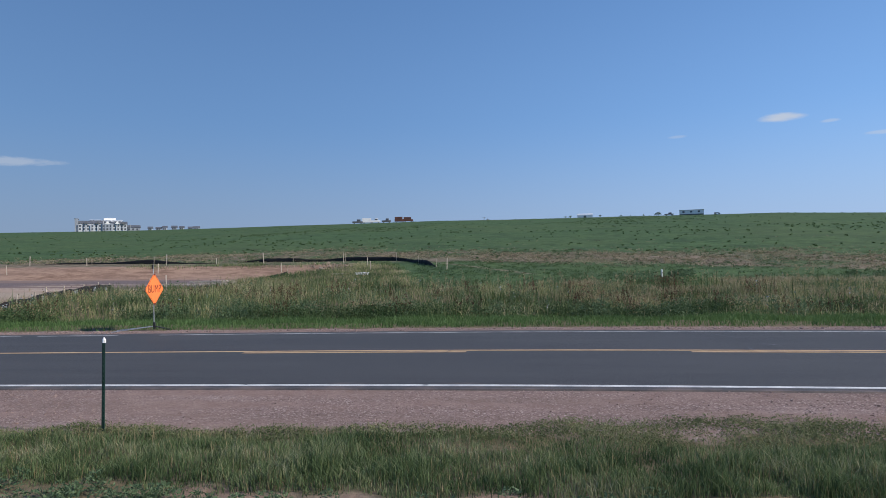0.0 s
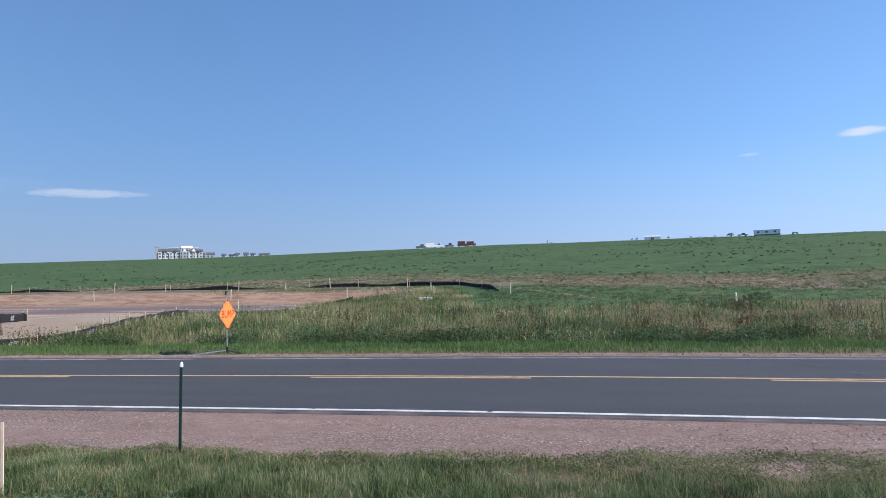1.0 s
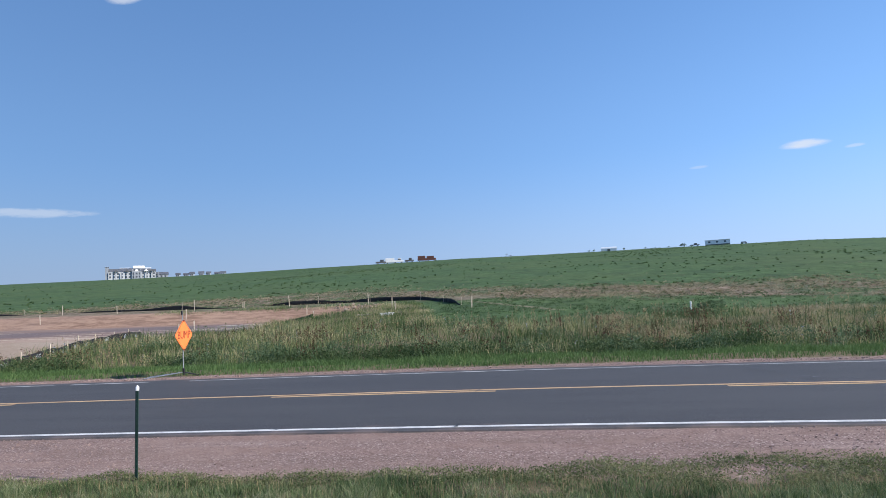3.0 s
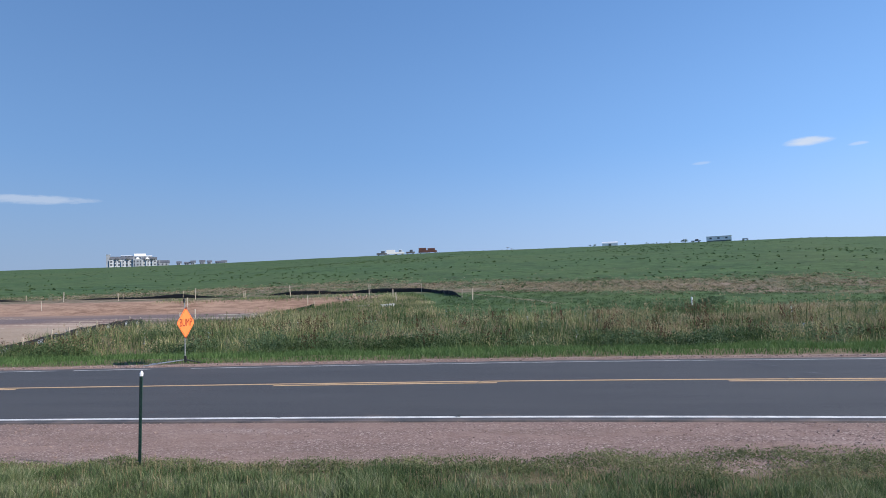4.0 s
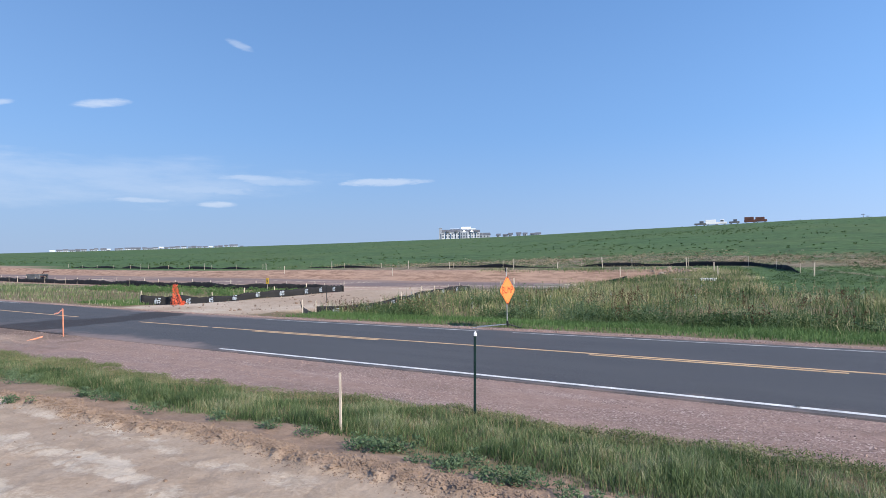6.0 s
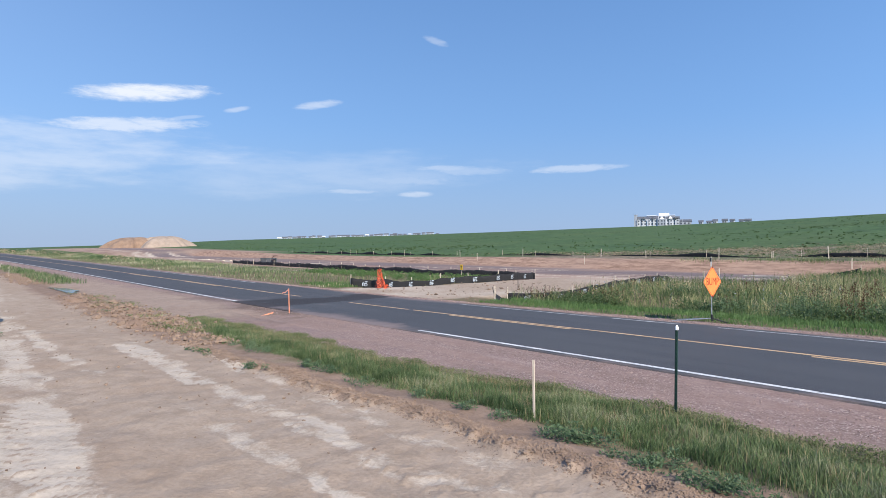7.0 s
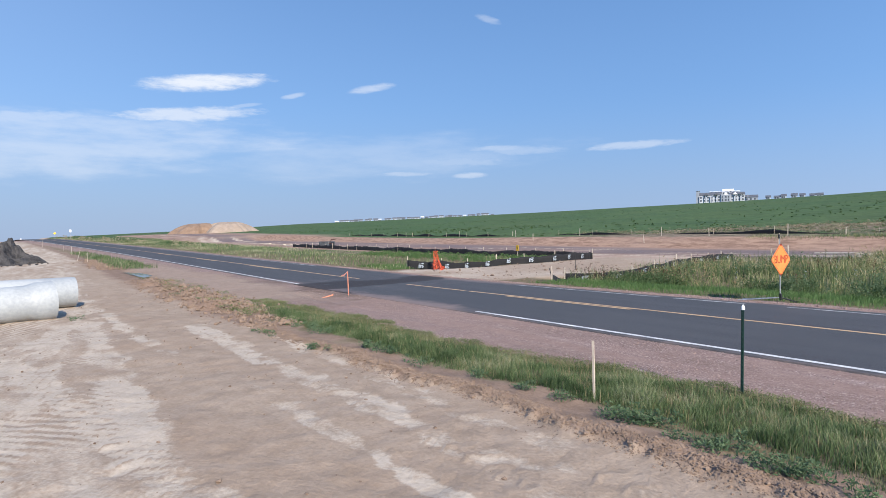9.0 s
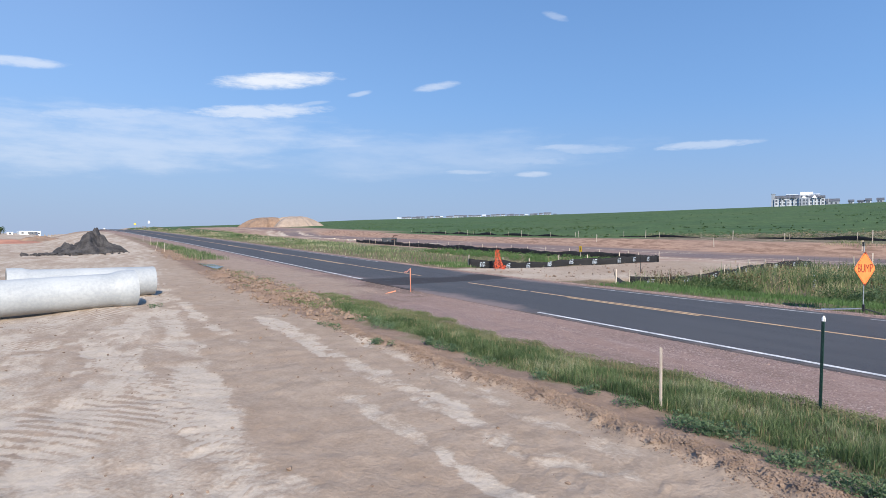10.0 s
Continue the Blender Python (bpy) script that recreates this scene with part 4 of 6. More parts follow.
def silt_fence(points, tall, gap, name_label, marks=0.0, sag=0.06, bury=0.03, stake_up=0.22, lean_out=0.0, swell=0.0, w=0.022, behind=0.0, taper=0.0, droop=0.0):
    """A black fabric fence on wooden stakes along a bent line."""
    P = [Vector((a, b, 0)) for a, b in points]
    seg = [(q - p).length for p, q in zip(P, P[1:])]
    total = sum(seg)

    def along(d):
        for p, q, L in zip(P, P[1:], seg):
            if d <= L or q is P[-1]:
                return p + (q - p) * min(1.0, d / L)
            d -= L
        return P[-1]

    first = along(0)
    f = empty("silt_fence", first.x, first.y)
    base = f.matrix_world.translation.copy()
    tagged(f, name_label, "silt fence", "silt fences")
    n = max(8, int(total / 0.22))
    bm = bmesh.new()
    rows = []
    rng = np.random.default_rng(int(total * 100))
    for i in range(n + 1):
        d = total * i / n
        p = along(d)
        q = along(min(total, d + 0.3))
        t = (q - p).normalized() if (q - p).length > 1e-6 else Vector((1, 0, 0))
        side = Vector((-t.y, t.x, 0))
        phase = (d % gap) / gap
        top = tall * (1 - sag * math.sin(math.pi * phase) + 0.05 * math.sin(d * 0.9) + 0.03 * rng.normal() - swell * (0.5 + 0.5 * math.sin(d * 0.55 + total)))
        top *= 1 - droop * d / total
        if taper:
            top *= 0.12 + 0.88 * min(1.0, d / taper, (total - d) / taper)
        gz = ground_z(p.x, p.y)
        wave = 0.05 * math.sin(math.pi * phase) * math.sin(d * 2.3) + 0.02 * rng.normal()
        row = []
        for s in (0.0, 0.3, 0.65, 1.0):
            off = side * (wave * math.sin(s * 2.6) + lean_out * s)
            row.append(p + off + Vector((0, 0, gz - bury + (top + bury) * s)) - base)
        rows.append((row, side * 0.004))
    fr = [[bm.verts.new(v - s) for v in r] for r, s in rows]
    bk = [[bm.verts.new(v + s) for v in r] for r, s in rows]
    for A, flip in ((fr, False), (bk, True)):
        for a, b in zip(A, A[1:]):
            for k in range(3):
                q = (a[k], b[k], b[k + 1], a[k + 1])
                bm.faces.new(q[::-1] if flip else q)
    for i in range(n):
        bm.faces.new((fr[i][3], fr[i + 1][3], bk[i + 1][3], bk[i][3]))
    for A, B in ((fr[0], bk[0]), (fr[-1], bk[-1])):
        for k in range(3):
            bm.faces.new((A[k], A[k + 1], B[k + 1], B[k]))
    part("fabric", bm, FABRIC, f, "black woven fabric", True)
    d = 0.0
    while d <= total + 0.01:
        p = along(d)
        gz = ground_z(p.x, p.y)
        st = box_part("stake", LATH, f, -w, -w * 0.8, -0.2, w, w * 0.8, tall + stake_up * (0.5 + rng.random()), bevel=0.004)
        st.matrix_basis = pose(p.x - base.x + behind * p.x / p.length, p.y - 0.035 - base.y + behind * p.y / p.length, gz - base.z, rng.normal(0, 2), rng.normal(0, 2), rng.normal(0, 10))
        d += gap
    if marks:
        d = marks * 0.5
        while d < total - 0.3:
            p, q = along(d), along(d + 0.3)
            t = (q - p).normalized()
            side = Vector((-t.y, t.x, 0))
            if side.x < 0:
                side = -side
            gz = ground_z(p.x, p.y)
            bm = bmesh.new()
            for u0, v0, u1, v1 in ((-0.16, 0.1, -0.09, 0.3), (-0.05, 0.1, 0.0, 0.22), (0.05, 0.1, 0.11, 0.2), (-0.07, 0.24, 0.13, 0.29), (-0.13, 0.33, -0.03, 0.37), (0.02, 0.34, 0.17, 0.4), (0.13, 0.16, 0.17, 0.22)):
                c = [p + t * u + side * 0.085 + Vector((0, 0, gz + v * tall / 0.58)) - base for u, v in ((u0, v0), (u1, v0), (u1, v1), (u0, v1))]
                bm.faces.new([bm.verts.new(v) for v in c])
            part("printed_mark", bm, PRINT, f, "pale printed mark")
            d += marks
    return f


BLACK_LABEL = "black silt fence on wooden stakes "
silt_fence([(-34.7, 18.1), (-33.6, 19.6), (-34.2, 22.5), (-34.2, 26.0), (-33.4, 29.0), (-34.6, 33.6)], 0.58, 2.3, BLACK_LABEL + "beside the site entrance", 1.75, 0.16, stake_up=0.14, behind=0.11, swell=0.22)
silt_fence([(-34.6, 33.8), (-40, 33.4), (-45, 32.0), (-55, 32.2), (-67, 32.6), (-80, 32.5), (-105, 33.0)], 0.6, 3.0, BLACK_LABEL + "behind roadside weeds", 0, 0.12, stake_up=0.16, behind=0.11, swell=0.2)
silt_fence([(-21.3, 18.3), (-21.9, 19.0), (-22.8, 20.4)], 0.62, 3.2, BLACK_LABEL + "drooping at the entrance corner", 0, 0.3, stake_up=0.02, lean_out=0.15, droop=0.8)
silt_fence([(-22.8, 20.4), (-22.0, 22.0), (-21.9, 24.0), (-22.2, 26.5), (-23.8, 30.0), (-24.3, 34.0), (-25.2, 37.0)], 0.40, 1.9, BLACK_LABEL + "half hidden by tall grass", 1.9, 0.1, 0.03, 0.2)
silt_fence([(-6.05, 49.9), (-7.7, 53.9), (-10.0, 58.6), (-11.6, 60.2), (-17.0, 61.0), (-21.5, 61.4), (-28.0, 61.8)], 0.47, 5.6, BLACK_LABEL + "along the top of the cut", 0, 0.14, 0.03, 0.3, 0, 0.35, 0.016, taper=3.0)
silt_fence([(-29.5, 60.2), (-36, 60.4), (-42, 60.6), (-49, 60.8)], 0.44, 7.0, BLACK_LABEL + "bulging above the cut", 0, 0.15, 0.03, 0.25, 0, 0.5, 0.016, taper=7.0)
silt_fence([(-55, 60.6), (-62, 60.8), (-70, 61.0)], 0.46, 7.0, BLACK_LABEL + "sagging above the cut", 0, 0.2, 0.03, 0.25, 0, 0.5, 0.016, taper=6.0)
silt_fence([(-80, 61.0), (-105, 61.5), (-150, 62.0)], 0.6, 7.0, BLACK_LABEL + "running far along the cut", 0, 0.2, 0.03, 0.12, 0, 0.6, taper=12.0)
silt_fence([(-17.3, 46.9), (-19.2, 47.4)], 0.36, 2.6, BLACK_LABEL + "short piece by the weeds")


def netting_bundle(x, y):
    s = empty("orange_safety_fence", x, y)
    tagged(s, "crumpled orange plastic safety netting on a steel post", "safety fence")
    tube_part("post", RUST, s, (0, 0, -0.1), (0.02, 0, 1.28), 0.02, sides=6)
    rng = np.random.default_rng(8)
    bm = bmesh.new()
    n, m = 34, 24
    V = []
    for i in range(n):
        a = 2 * math.pi * i / n
        col = []
        for j in range(m):
            t = j / (m - 1)
            r = (0.40 * (1 - t) ** 1.6 + 0.13) * (1 + 0.3 * math.sin(4 * a + 5 * t) + 0.15 * math.sin(9 * a - 7 * t)) * (1 + 0.16 * rng.normal())
            col.append(bm.verts.new((0.28 * (1 - t) + r * math.cos(a) * 0.95, r * math.sin(a) * 0.5, 0.02 + 1.12 * t * (1 - 0.25 * max(0, math.cos(a)) * (1 - t)) + 0.03 * rng.normal())))
        V.append(col)
    for i in range(n):
        for j in range(m - 1):
            q = (V[i][j], V[(i + 1) % n][j], V[(i + 1) % n][j + 1], V[i][j + 1])
            bm.faces.new(q)
    bmesh.ops.inset_individual(bm, faces=bm.faces[:], thickness=0.016, use_even_offset=False)
    bmesh.ops.delete(bm, geom=[f for k, f in enumerate(bm.faces) if k < n * (m - 1) and k % 3 > 0], context="FACES")
    part("netting", bm, NETTING, s, "crumpled orange plastic mesh")


netting_bundle(-32.85, 19.05)


def stake_sign(x, y):
    s = empty("yellow_marker_sign", x, y)
    tagged(s, "small yellow marker sign on a wooden stake", "sign")
    box_part("stake", LATH, s, -0.02, -0.012, -0.1, 0.02, 0.012, 0.95)
    p = box_part("panel", YELLOW_SIGN, s, -0.16, -0.03, 0.62, 0.16, -0.014, 1.05, bevel=0.006)
    box_part("bar", BLACK_STEEL, p, -0.09, -0.0345, 0.88, 0.09, -0.0305, 0.92)
    box_part("bar", BLACK_STEEL, p, -0.06, -0.0345, 0.78, 0.06, -0.0305, 0.82)


stake_sign(-38.6, 29.8)


# ---- site things ----
def big_pipe(x, y, turn, length, bell_first, label):
    """A plastic storm pipe lying on the ground, with a bell at one end; it runs along its own +x."""
    R, T = 0.46, 0.07
    ex, ey = x + length * math.cos(radians(turn)), y + length * math.sin(radians(turn))
    dip = math.degrees(math.atan2(ground_z(x, y) - ground_z(ex, ey), length))
    s = new("storm_pipe")
    s.matrix_world = pose(x, y, ground_z(x, y) + R + 0.01, 0, dip, turn)
    tagged(s, label, "pipe", "storm pipes")
    prof = [(0.0, R), (length * 0.5, R), (length, R)]
    if bell_first:
        prof = [(0.0, R + 0.06), (0.36, R + 0.06), (0.52, R + 0.02), (0.62, R), (length * 0.5, R), (length, R)]
    else:
        prof = [(0.0, R - 0.01), (0.03, R), (length * 0.5, R), (length - 0.62, R), (length - 0.5, R + 0.02), (length - 0.36, R + 0.06), (length, R + 0.055)]
    n = 48
    bm = bmesh.new()
    outer = [[bm.verts.new((u, r * math.cos(2 * math.pi * i / n), r * math.sin(2 * math.pi * i / n))) for i in range(n)] for u, r in prof]
    for a, b in zip(outer, outer[1:]):
        for i in range(n):
            bm.faces.new((a[i], a[(i + 1) % n], b[(i + 1) % n], b[i]))
    part("wall", bm, PLASTIC, s, "white smooth plastic wall", True)
    for u, r in (prof[0], prof[-1]):
        bm = bmesh.new()
        ring = [[bm.verts.new((u, q * math.cos(2 * math.pi * i / n), q * math.sin(2 * math.pi * i / n))) for i in range(n)] for q in (r, r - T)]
        for i in range(n):
            j = (i + 1) % n
            bm.faces.new((ring[0][i], ring[0][j], ring[1][j], ring[1][i]))
        part("rim", bm, PLASTIC, s)
    bm = bmesh.new()
    add_tube(bm, (0.002, 0, 0), (length - 0.002, 0, 0), R - T, R - T, 40, False)
    bmesh.ops.reverse_faces(bm, faces=bm.faces[:])
    part("bore", bm, PIPE_DARK, s, "shaded inside", True)
    return s


big_pipe(-19.67, -0.47, -72, 4.5, True, "white plastic storm pipe with a bell end lying on bare dirt")
big_pipe(-22.75, 0.08, -78, 4.0, False, "white plastic storm pipe lying behind another on bare dirt")


def heap(name, x, y, rx, ry, tall, material, label, seed, lumps, n=60, lumpy=0.16, peak=1.6):
    """A tipped heap: an uneven cone with slumped skirts."""
    m = 22
    t = np.linspace(0, 1, m)
    a = np.linspace(0, 2 * math.pi, n, endpoint=False)
    A, Tt = np.meshgrid(a, t)
    edge = 1 + 0.16 * np.sin(3 * A + seed) + 0.1 * np.sin(5 * A + 2 * seed) + 0.06 * np.sin(11 * A + seed)
    X, Y = x + rx * Tt * edge * np.cos(A), y + ry * Tt * edge * np.sin(A)
    shape = (1 - Tt ** peak)
    Z = height(X.ravel(), Y.ravel()).reshape(X.shape) - 0.12 + (tall + 0.1) * shape
    for k, size in enumerate(lumps):
        Z = Z + lumpy * tall * 0.5 ** k * vnoise(X, Y, size, seed + k) * (0.15 + shape) * (1 - Tt ** 8)
    i, j = np.meshgrid(np.arange(m - 1), np.arange(n), indexing="ij")
    k = (j + 1) % n
    q = np.stack([i * n + j, (i + 1) * n + j, (i + 1) * n + k, i * n + k], -1).reshape(-1, 4)
    me = mesh_from(name, np.stack([X.ravel(), Y.ravel(), Z.ravel()], 1), q, material, False)
    return tagged(new(name, me), label, "heap")


heap("soil_mound", -60.5, -4.9, 2.0, 2.7, 1.55, DARK_HEAP, "dark lumpy heap of topsoil and broken asphalt", 3, (0.9, 0.45, 0.24), 140, 0.55, 1.3)
heap("soil_mound", -61.4, -4.0, 1.5, 1.7, 2.0, DARK_HEAP, "dark knob of topsoil standing out of the heap", 8, (0.6, 0.3), 90, 0.4, 1.2)
heap("dirt_stockpile", -320.0, 54.5, 14.0, 12.5, 4.9, BROWN_SPOIL, "long brown dirt stockpile at the far end of the site", 5, (7, 3), 60, 0.03, 2.6)
heap("sand_stockpile", -312.0, 65.5, 12.0, 12.5, 5.1, SAND, "pale sandy stockpile at the far end of the site", 9, (6, 2.5), 60, 0.03, 2.4)
heap("red_dirt_heap", -128.0, -22.0, 8.0, 6.5, 0.7, RED_SOIL, "low spread heap of red dirt across the lot", 12, (2.5, 1.0), 70, 0.25, 1.4)
heap("brown_dirt_heap", -148.0, -20.0, 5.0, 4.0, 1.1, BROWN_SPOIL, "brown dirt heap across the lot", 14, (2, 0.8), 60, 0.25, 1.3)


def chunks(name, xs, ys, sizes, material, label, seed, flat=0.65, sink=0.25):
    """Many angular lumps as one scatter."""
    rng = np.random.default_rng(seed)
    n = len(xs)
    t = (1 + 5 ** 0.5) / 2
    ico = np.array([(-1, t, 0), (1, t, 0), (-1, -t, 0), (1, -t, 0), (0, -1, t), (0, 1, t), (0, -1, -t), (0, 1, -t), (t, 0, -1), (t, 0, 1), (-t, 0, -1), (-t, 0, 1)]) / math.hypot(1, t)
    tri = np.array([(0, 11, 5), (0, 5, 1), (0, 1, 7), (0, 7, 10), (0, 10, 11), (1, 5, 9), (5, 11, 4), (11, 10, 2), (10, 7, 6), (7, 1, 8),
                    (3, 9, 4), (3, 4, 2), (3, 2, 6), (3, 6, 8), (3, 8, 9), (4, 9, 5), (2, 4, 11), (6, 2, 10), (8, 6, 7), (9, 8, 1)])
    v = ico[None] * (1 + 0.3 * rng.normal(size=(n, 12, 1)))
    v = v * np.stack([rng.uniform(0.7, 1.3, n), rng.uniform(0.7, 1.3, n), np.full(n, flat)], 1)[:, None]
    ang = rng.uniform(0, 6.28, n)
    c, s = np.cos(ang)[:, None], np.sin(ang)[:, None]
    v = np.stack([v[..., 0] * c - v[..., 1] * s, v[..., 0] * s + v[..., 1] * c, v[..., 2]], -1) * np.asarray(sizes)[:, None, None]
    v = v + np.stack([xs, ys, land(xs, ys) + np.asarray(sizes) * (flat - sink)], 1)[:, None]
    f = tri[None] + 12 * np.arange(n)[:, None, None]
    return tagged(new(name, mesh_from(name, v.reshape(-1, 3), f.reshape(-1, 3), material)), label, name.replace("_", " "), kind="stuff")


rng = np.random.default_rng(21)
u = rng.uniform(-15, 2.5, 22000)
chunks("dirt_clods", u, lip_line(u) + rng.normal(0.03, 0.11, 22000), rng.gamma(2.0, 0.0026, 22000) + 0.003, CLOD, "brown dirt clods along the bladed edge", 22, sink=0.45)
u = rng.uniform(-62, -14, 5200)
u = np.where((u < -34) & (u > -46), u + 17, u)
chunks("rough_clods", u, lip_line(u) + rng.normal(0.7, 0.5, 5200), rng.gamma(1.5, 0.013, 5200) + 0.006, CLOD, "rough dirt clods where the lot meets the shoulder", 23, 0.85, 0.4)
u = rng.uniform(-30, 3, 1800)
chunks("lot_pebbles", u, rng.uniform(-6, 4.2, 1800), rng.gamma(2, 0.0035, 1800) + 0.003, CLOD, "small clods and pebbles scattered on the dirt lot", 24)
u = rng.uniform(-24, 7, 12000)
chunks("shoulder_stones", u, 7.0 + 2.15 * rng.random(12000) + 0.12 * vnoise(u, u, 0.6, 3), rng.gamma(2, 0.0018, 12000) + 0.0035, STONE, "pink crushed granite stones on the shoulder", 25)
u = rng.uniform(-40, 14, 3000)
chunks("verge_stones", u, 16.78 + rng.normal(0, 0.12, 3000) + road_shift(u), rng.gamma(2, 0.004, 3000) + 0.006, STONE, "pale stones along the far edge of the road", 26)
u, w = rng.normal(-59.6, 1.0, 260), rng.normal(-5.6, 1.5, 260)
chunks("topsoil_lumps", u, w, rng.gamma(2, 0.045, 260) + 0.03, DARK_HEAP, "dark lumps fallen round the topsoil heap", 27)
u = rng.uniform(-34, -20, 320)
chunks("entrance_stones", u, rng.uniform(16.95, 30, 320), rng.gamma(2, 0.012, 320) + 0.008, CLOD, "pale stones and clods on the site entrance", 28)


def puddle(x, y, rx, ry, turn, label):
    bm = bmesh.new()
    vs = []
    for i in range(40):
        a = 2 * math.pi * i / 40
        r = 1 + 0.22 * math.sin(3 * a + x) + 0.12 * math.sin(7 * a)
        vs.append(bm.verts.new((rx * r * math.cos(a), ry * r * math.sin(a), 0)))
    bm.faces.new(vs)
    ob = part("puddle", bm, WATER)
    ob.matrix_world = pose(x, y, float(height(np.array([x]), np.array([y]))[0]) - 0.025, 0, 0, turn)
    return tagged(ob, label, "puddle", kind="structure")


puddle(-40.6, 3.35, 4.3, 0.42, 2.9, "muddy puddle beside the road shoulder")
puddle(-30.6, 3.8, 1.3, 0.3, 2, "small muddy puddle among dirt clods")


def site_frame(x, y):
    """A grey trench panel with a skid on the pad."""
    s = empty("trench_shield", x, y, turn=20)
    s.scale = (0.6, 0.6, 0.55)
    tagged(s, "grey steel trench shield standing on the pad", "trench shield")
    for dy in (-1.1, 1.1):
        bm = bmesh.new()
        add_box(bm, -2.6, dy - 0.08, 0, 1.6, dy + 0.08, 1.5, 0.03)
        for k in range(7):
            add_box(bm, -2.5 + k * 0.65, dy - 0.13, 0.1, -2.4 + k * 0.65, dy - 0.08, 1.4)
        part("panel", bm, MACHINE_GREY, s)
    for dx in (-2.2, 1.2):
        tube_part("spreader", RUST, s, (dx, -1.05, 0.9), (dx, 1.05, 0.9), 0.08)
    tube_part("boom", RUST, s, (0.9, 0, 1.45), (1.7, 0, 2.1), 0.07)
    box_part("head", RUST, s, 1.5, -0.25, 1.95, 2.9, 0.25, 2.2, bevel=0.03)


site_frame(-100.5, 37.6)


def timber(x, y, length, turn, wide=0.5, thick=0.12, material=None):
    ob = box_part("timber_mat", material or LATH, None, -length / 2, -wide / 2, -0.02, length / 2, wide / 2, thick, bevel=0.02)
    ob.matrix_world = pose(x, y, ground_z(x, y), 0, 0, turn)
    return tagged(ob, "pale timber piece lying on the graded pad", "timber", "loose timbers")


for x, y, ln, turn in ((-141, 38, 5, 10), (-123, 36.6, 4, -8), (-126, 38.5, 4, 4), (-114, 35.5, 6, 3), (-134, 37, 3.5, 20), (-20.0, 46.0, 4.0, 4), (-23.5, 46.4, 3.0, -3)):
    timber(x, y, ln, turn)
timber(-10.6, 43.6, 1.0, 5, 0.4, 0.16, WHITE_PAINT)
timber(-12.4, 43.9, 1.2, -12, 0.2, 0.1)


def marker_post(x, y, tall=1.2):
    s = empty("white_marker_post", x, y)
    tagged(s, "plastic white marker post low in the grass", "post")
    tube_part("pole", WHITE_PAINT, s, (0, 0, -0.1), (0, 0, tall), 0.05)
    tube_part("cap", WHITE_PAINT, s, (0, 0, tall), (0, 0, tall + 0.05), 0.055, 0.03)


marker_post(8.7, 37.8, 0.45)


def road_sign(x, y, tall, kind):
    s = empty("road_sign", x, y, turn=75)
    yellow = kind == "yellow"
    tagged(s, ("yellow diamond warning sign" if yellow else "white rectangular road sign") + " on a steel post far down the road", "road sign")
    tube_part("post", STEEL, s, (0, 0, -0.1), (0, 0, tall), 0.04, sides=6)
    bm = bmesh.new()
    if yellow:
        add_box(bm, -0.24, -0.02, -0.24, 0.24, 0.02, 0.24)
        bmesh.ops.rotate(bm, verts=bm.verts[:], cent=(0, 0, 0), matrix=Matrix.Rotation(radians(45), 3, "Y"))
    else:
        add_box(bm, -0.26, -0.02, -0.32, 0.26, 0.02, 0.32)
    bmesh.ops.translate(bm, verts=bm.verts[:], vec=(0, -0.06, tall - 0.35))
    part("panel", bm, YELLOW_SIGN if yellow else WHITE_PAINT, s)


road_sign(-185, -2.8, 1.9, "yellow")
road_sign(-185, 0.55, 2.4, "white")


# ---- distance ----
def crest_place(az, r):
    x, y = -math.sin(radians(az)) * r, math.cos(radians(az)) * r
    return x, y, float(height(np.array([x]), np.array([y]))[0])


def windows(parent, x0, x1, y, z0, storeys, step_x, rise, w=1.5, h=1.7, out=-1):
    for s in range(storeys):
        x = x0 + step_x * 0.5
        while x < x1 - w * 0.5:
            win = box_part("window", SIDING, parent, x - w / 2 - 0.12, y + out * 0.06, z0 + s * rise, x + w / 2 + 0.12, y, z0 + s * rise + h + 0.2)
            box_part("pane", PANE, win, x - w / 2, y + out * 0.10, z0 + s * rise + 0.1, x + w / 2, y + out * 0.064, z0 + s * rise + h + 0.1)
            x += step_x


def gable(bm, x0, x1, y0, y1, z, rise, over=0.5):
    ym = (y0 + y1) / 2
    a = [bm.verts.new(p) for p in ((x0 - over, y0 - over, z), (x1 + over, y0 - over, z), (x1 + over, y1 + over, z), (x0 - over, y1 + over, z), (x0 - over, ym, z + rise), (x1 + over, ym, z + rise))]
    for f in ((0, 1, 5, 4), (2, 3, 4, 5), (1, 2, 5), (3, 0, 4), (3, 2, 1, 0)):
        bm.faces.new([a[i] for i in f])


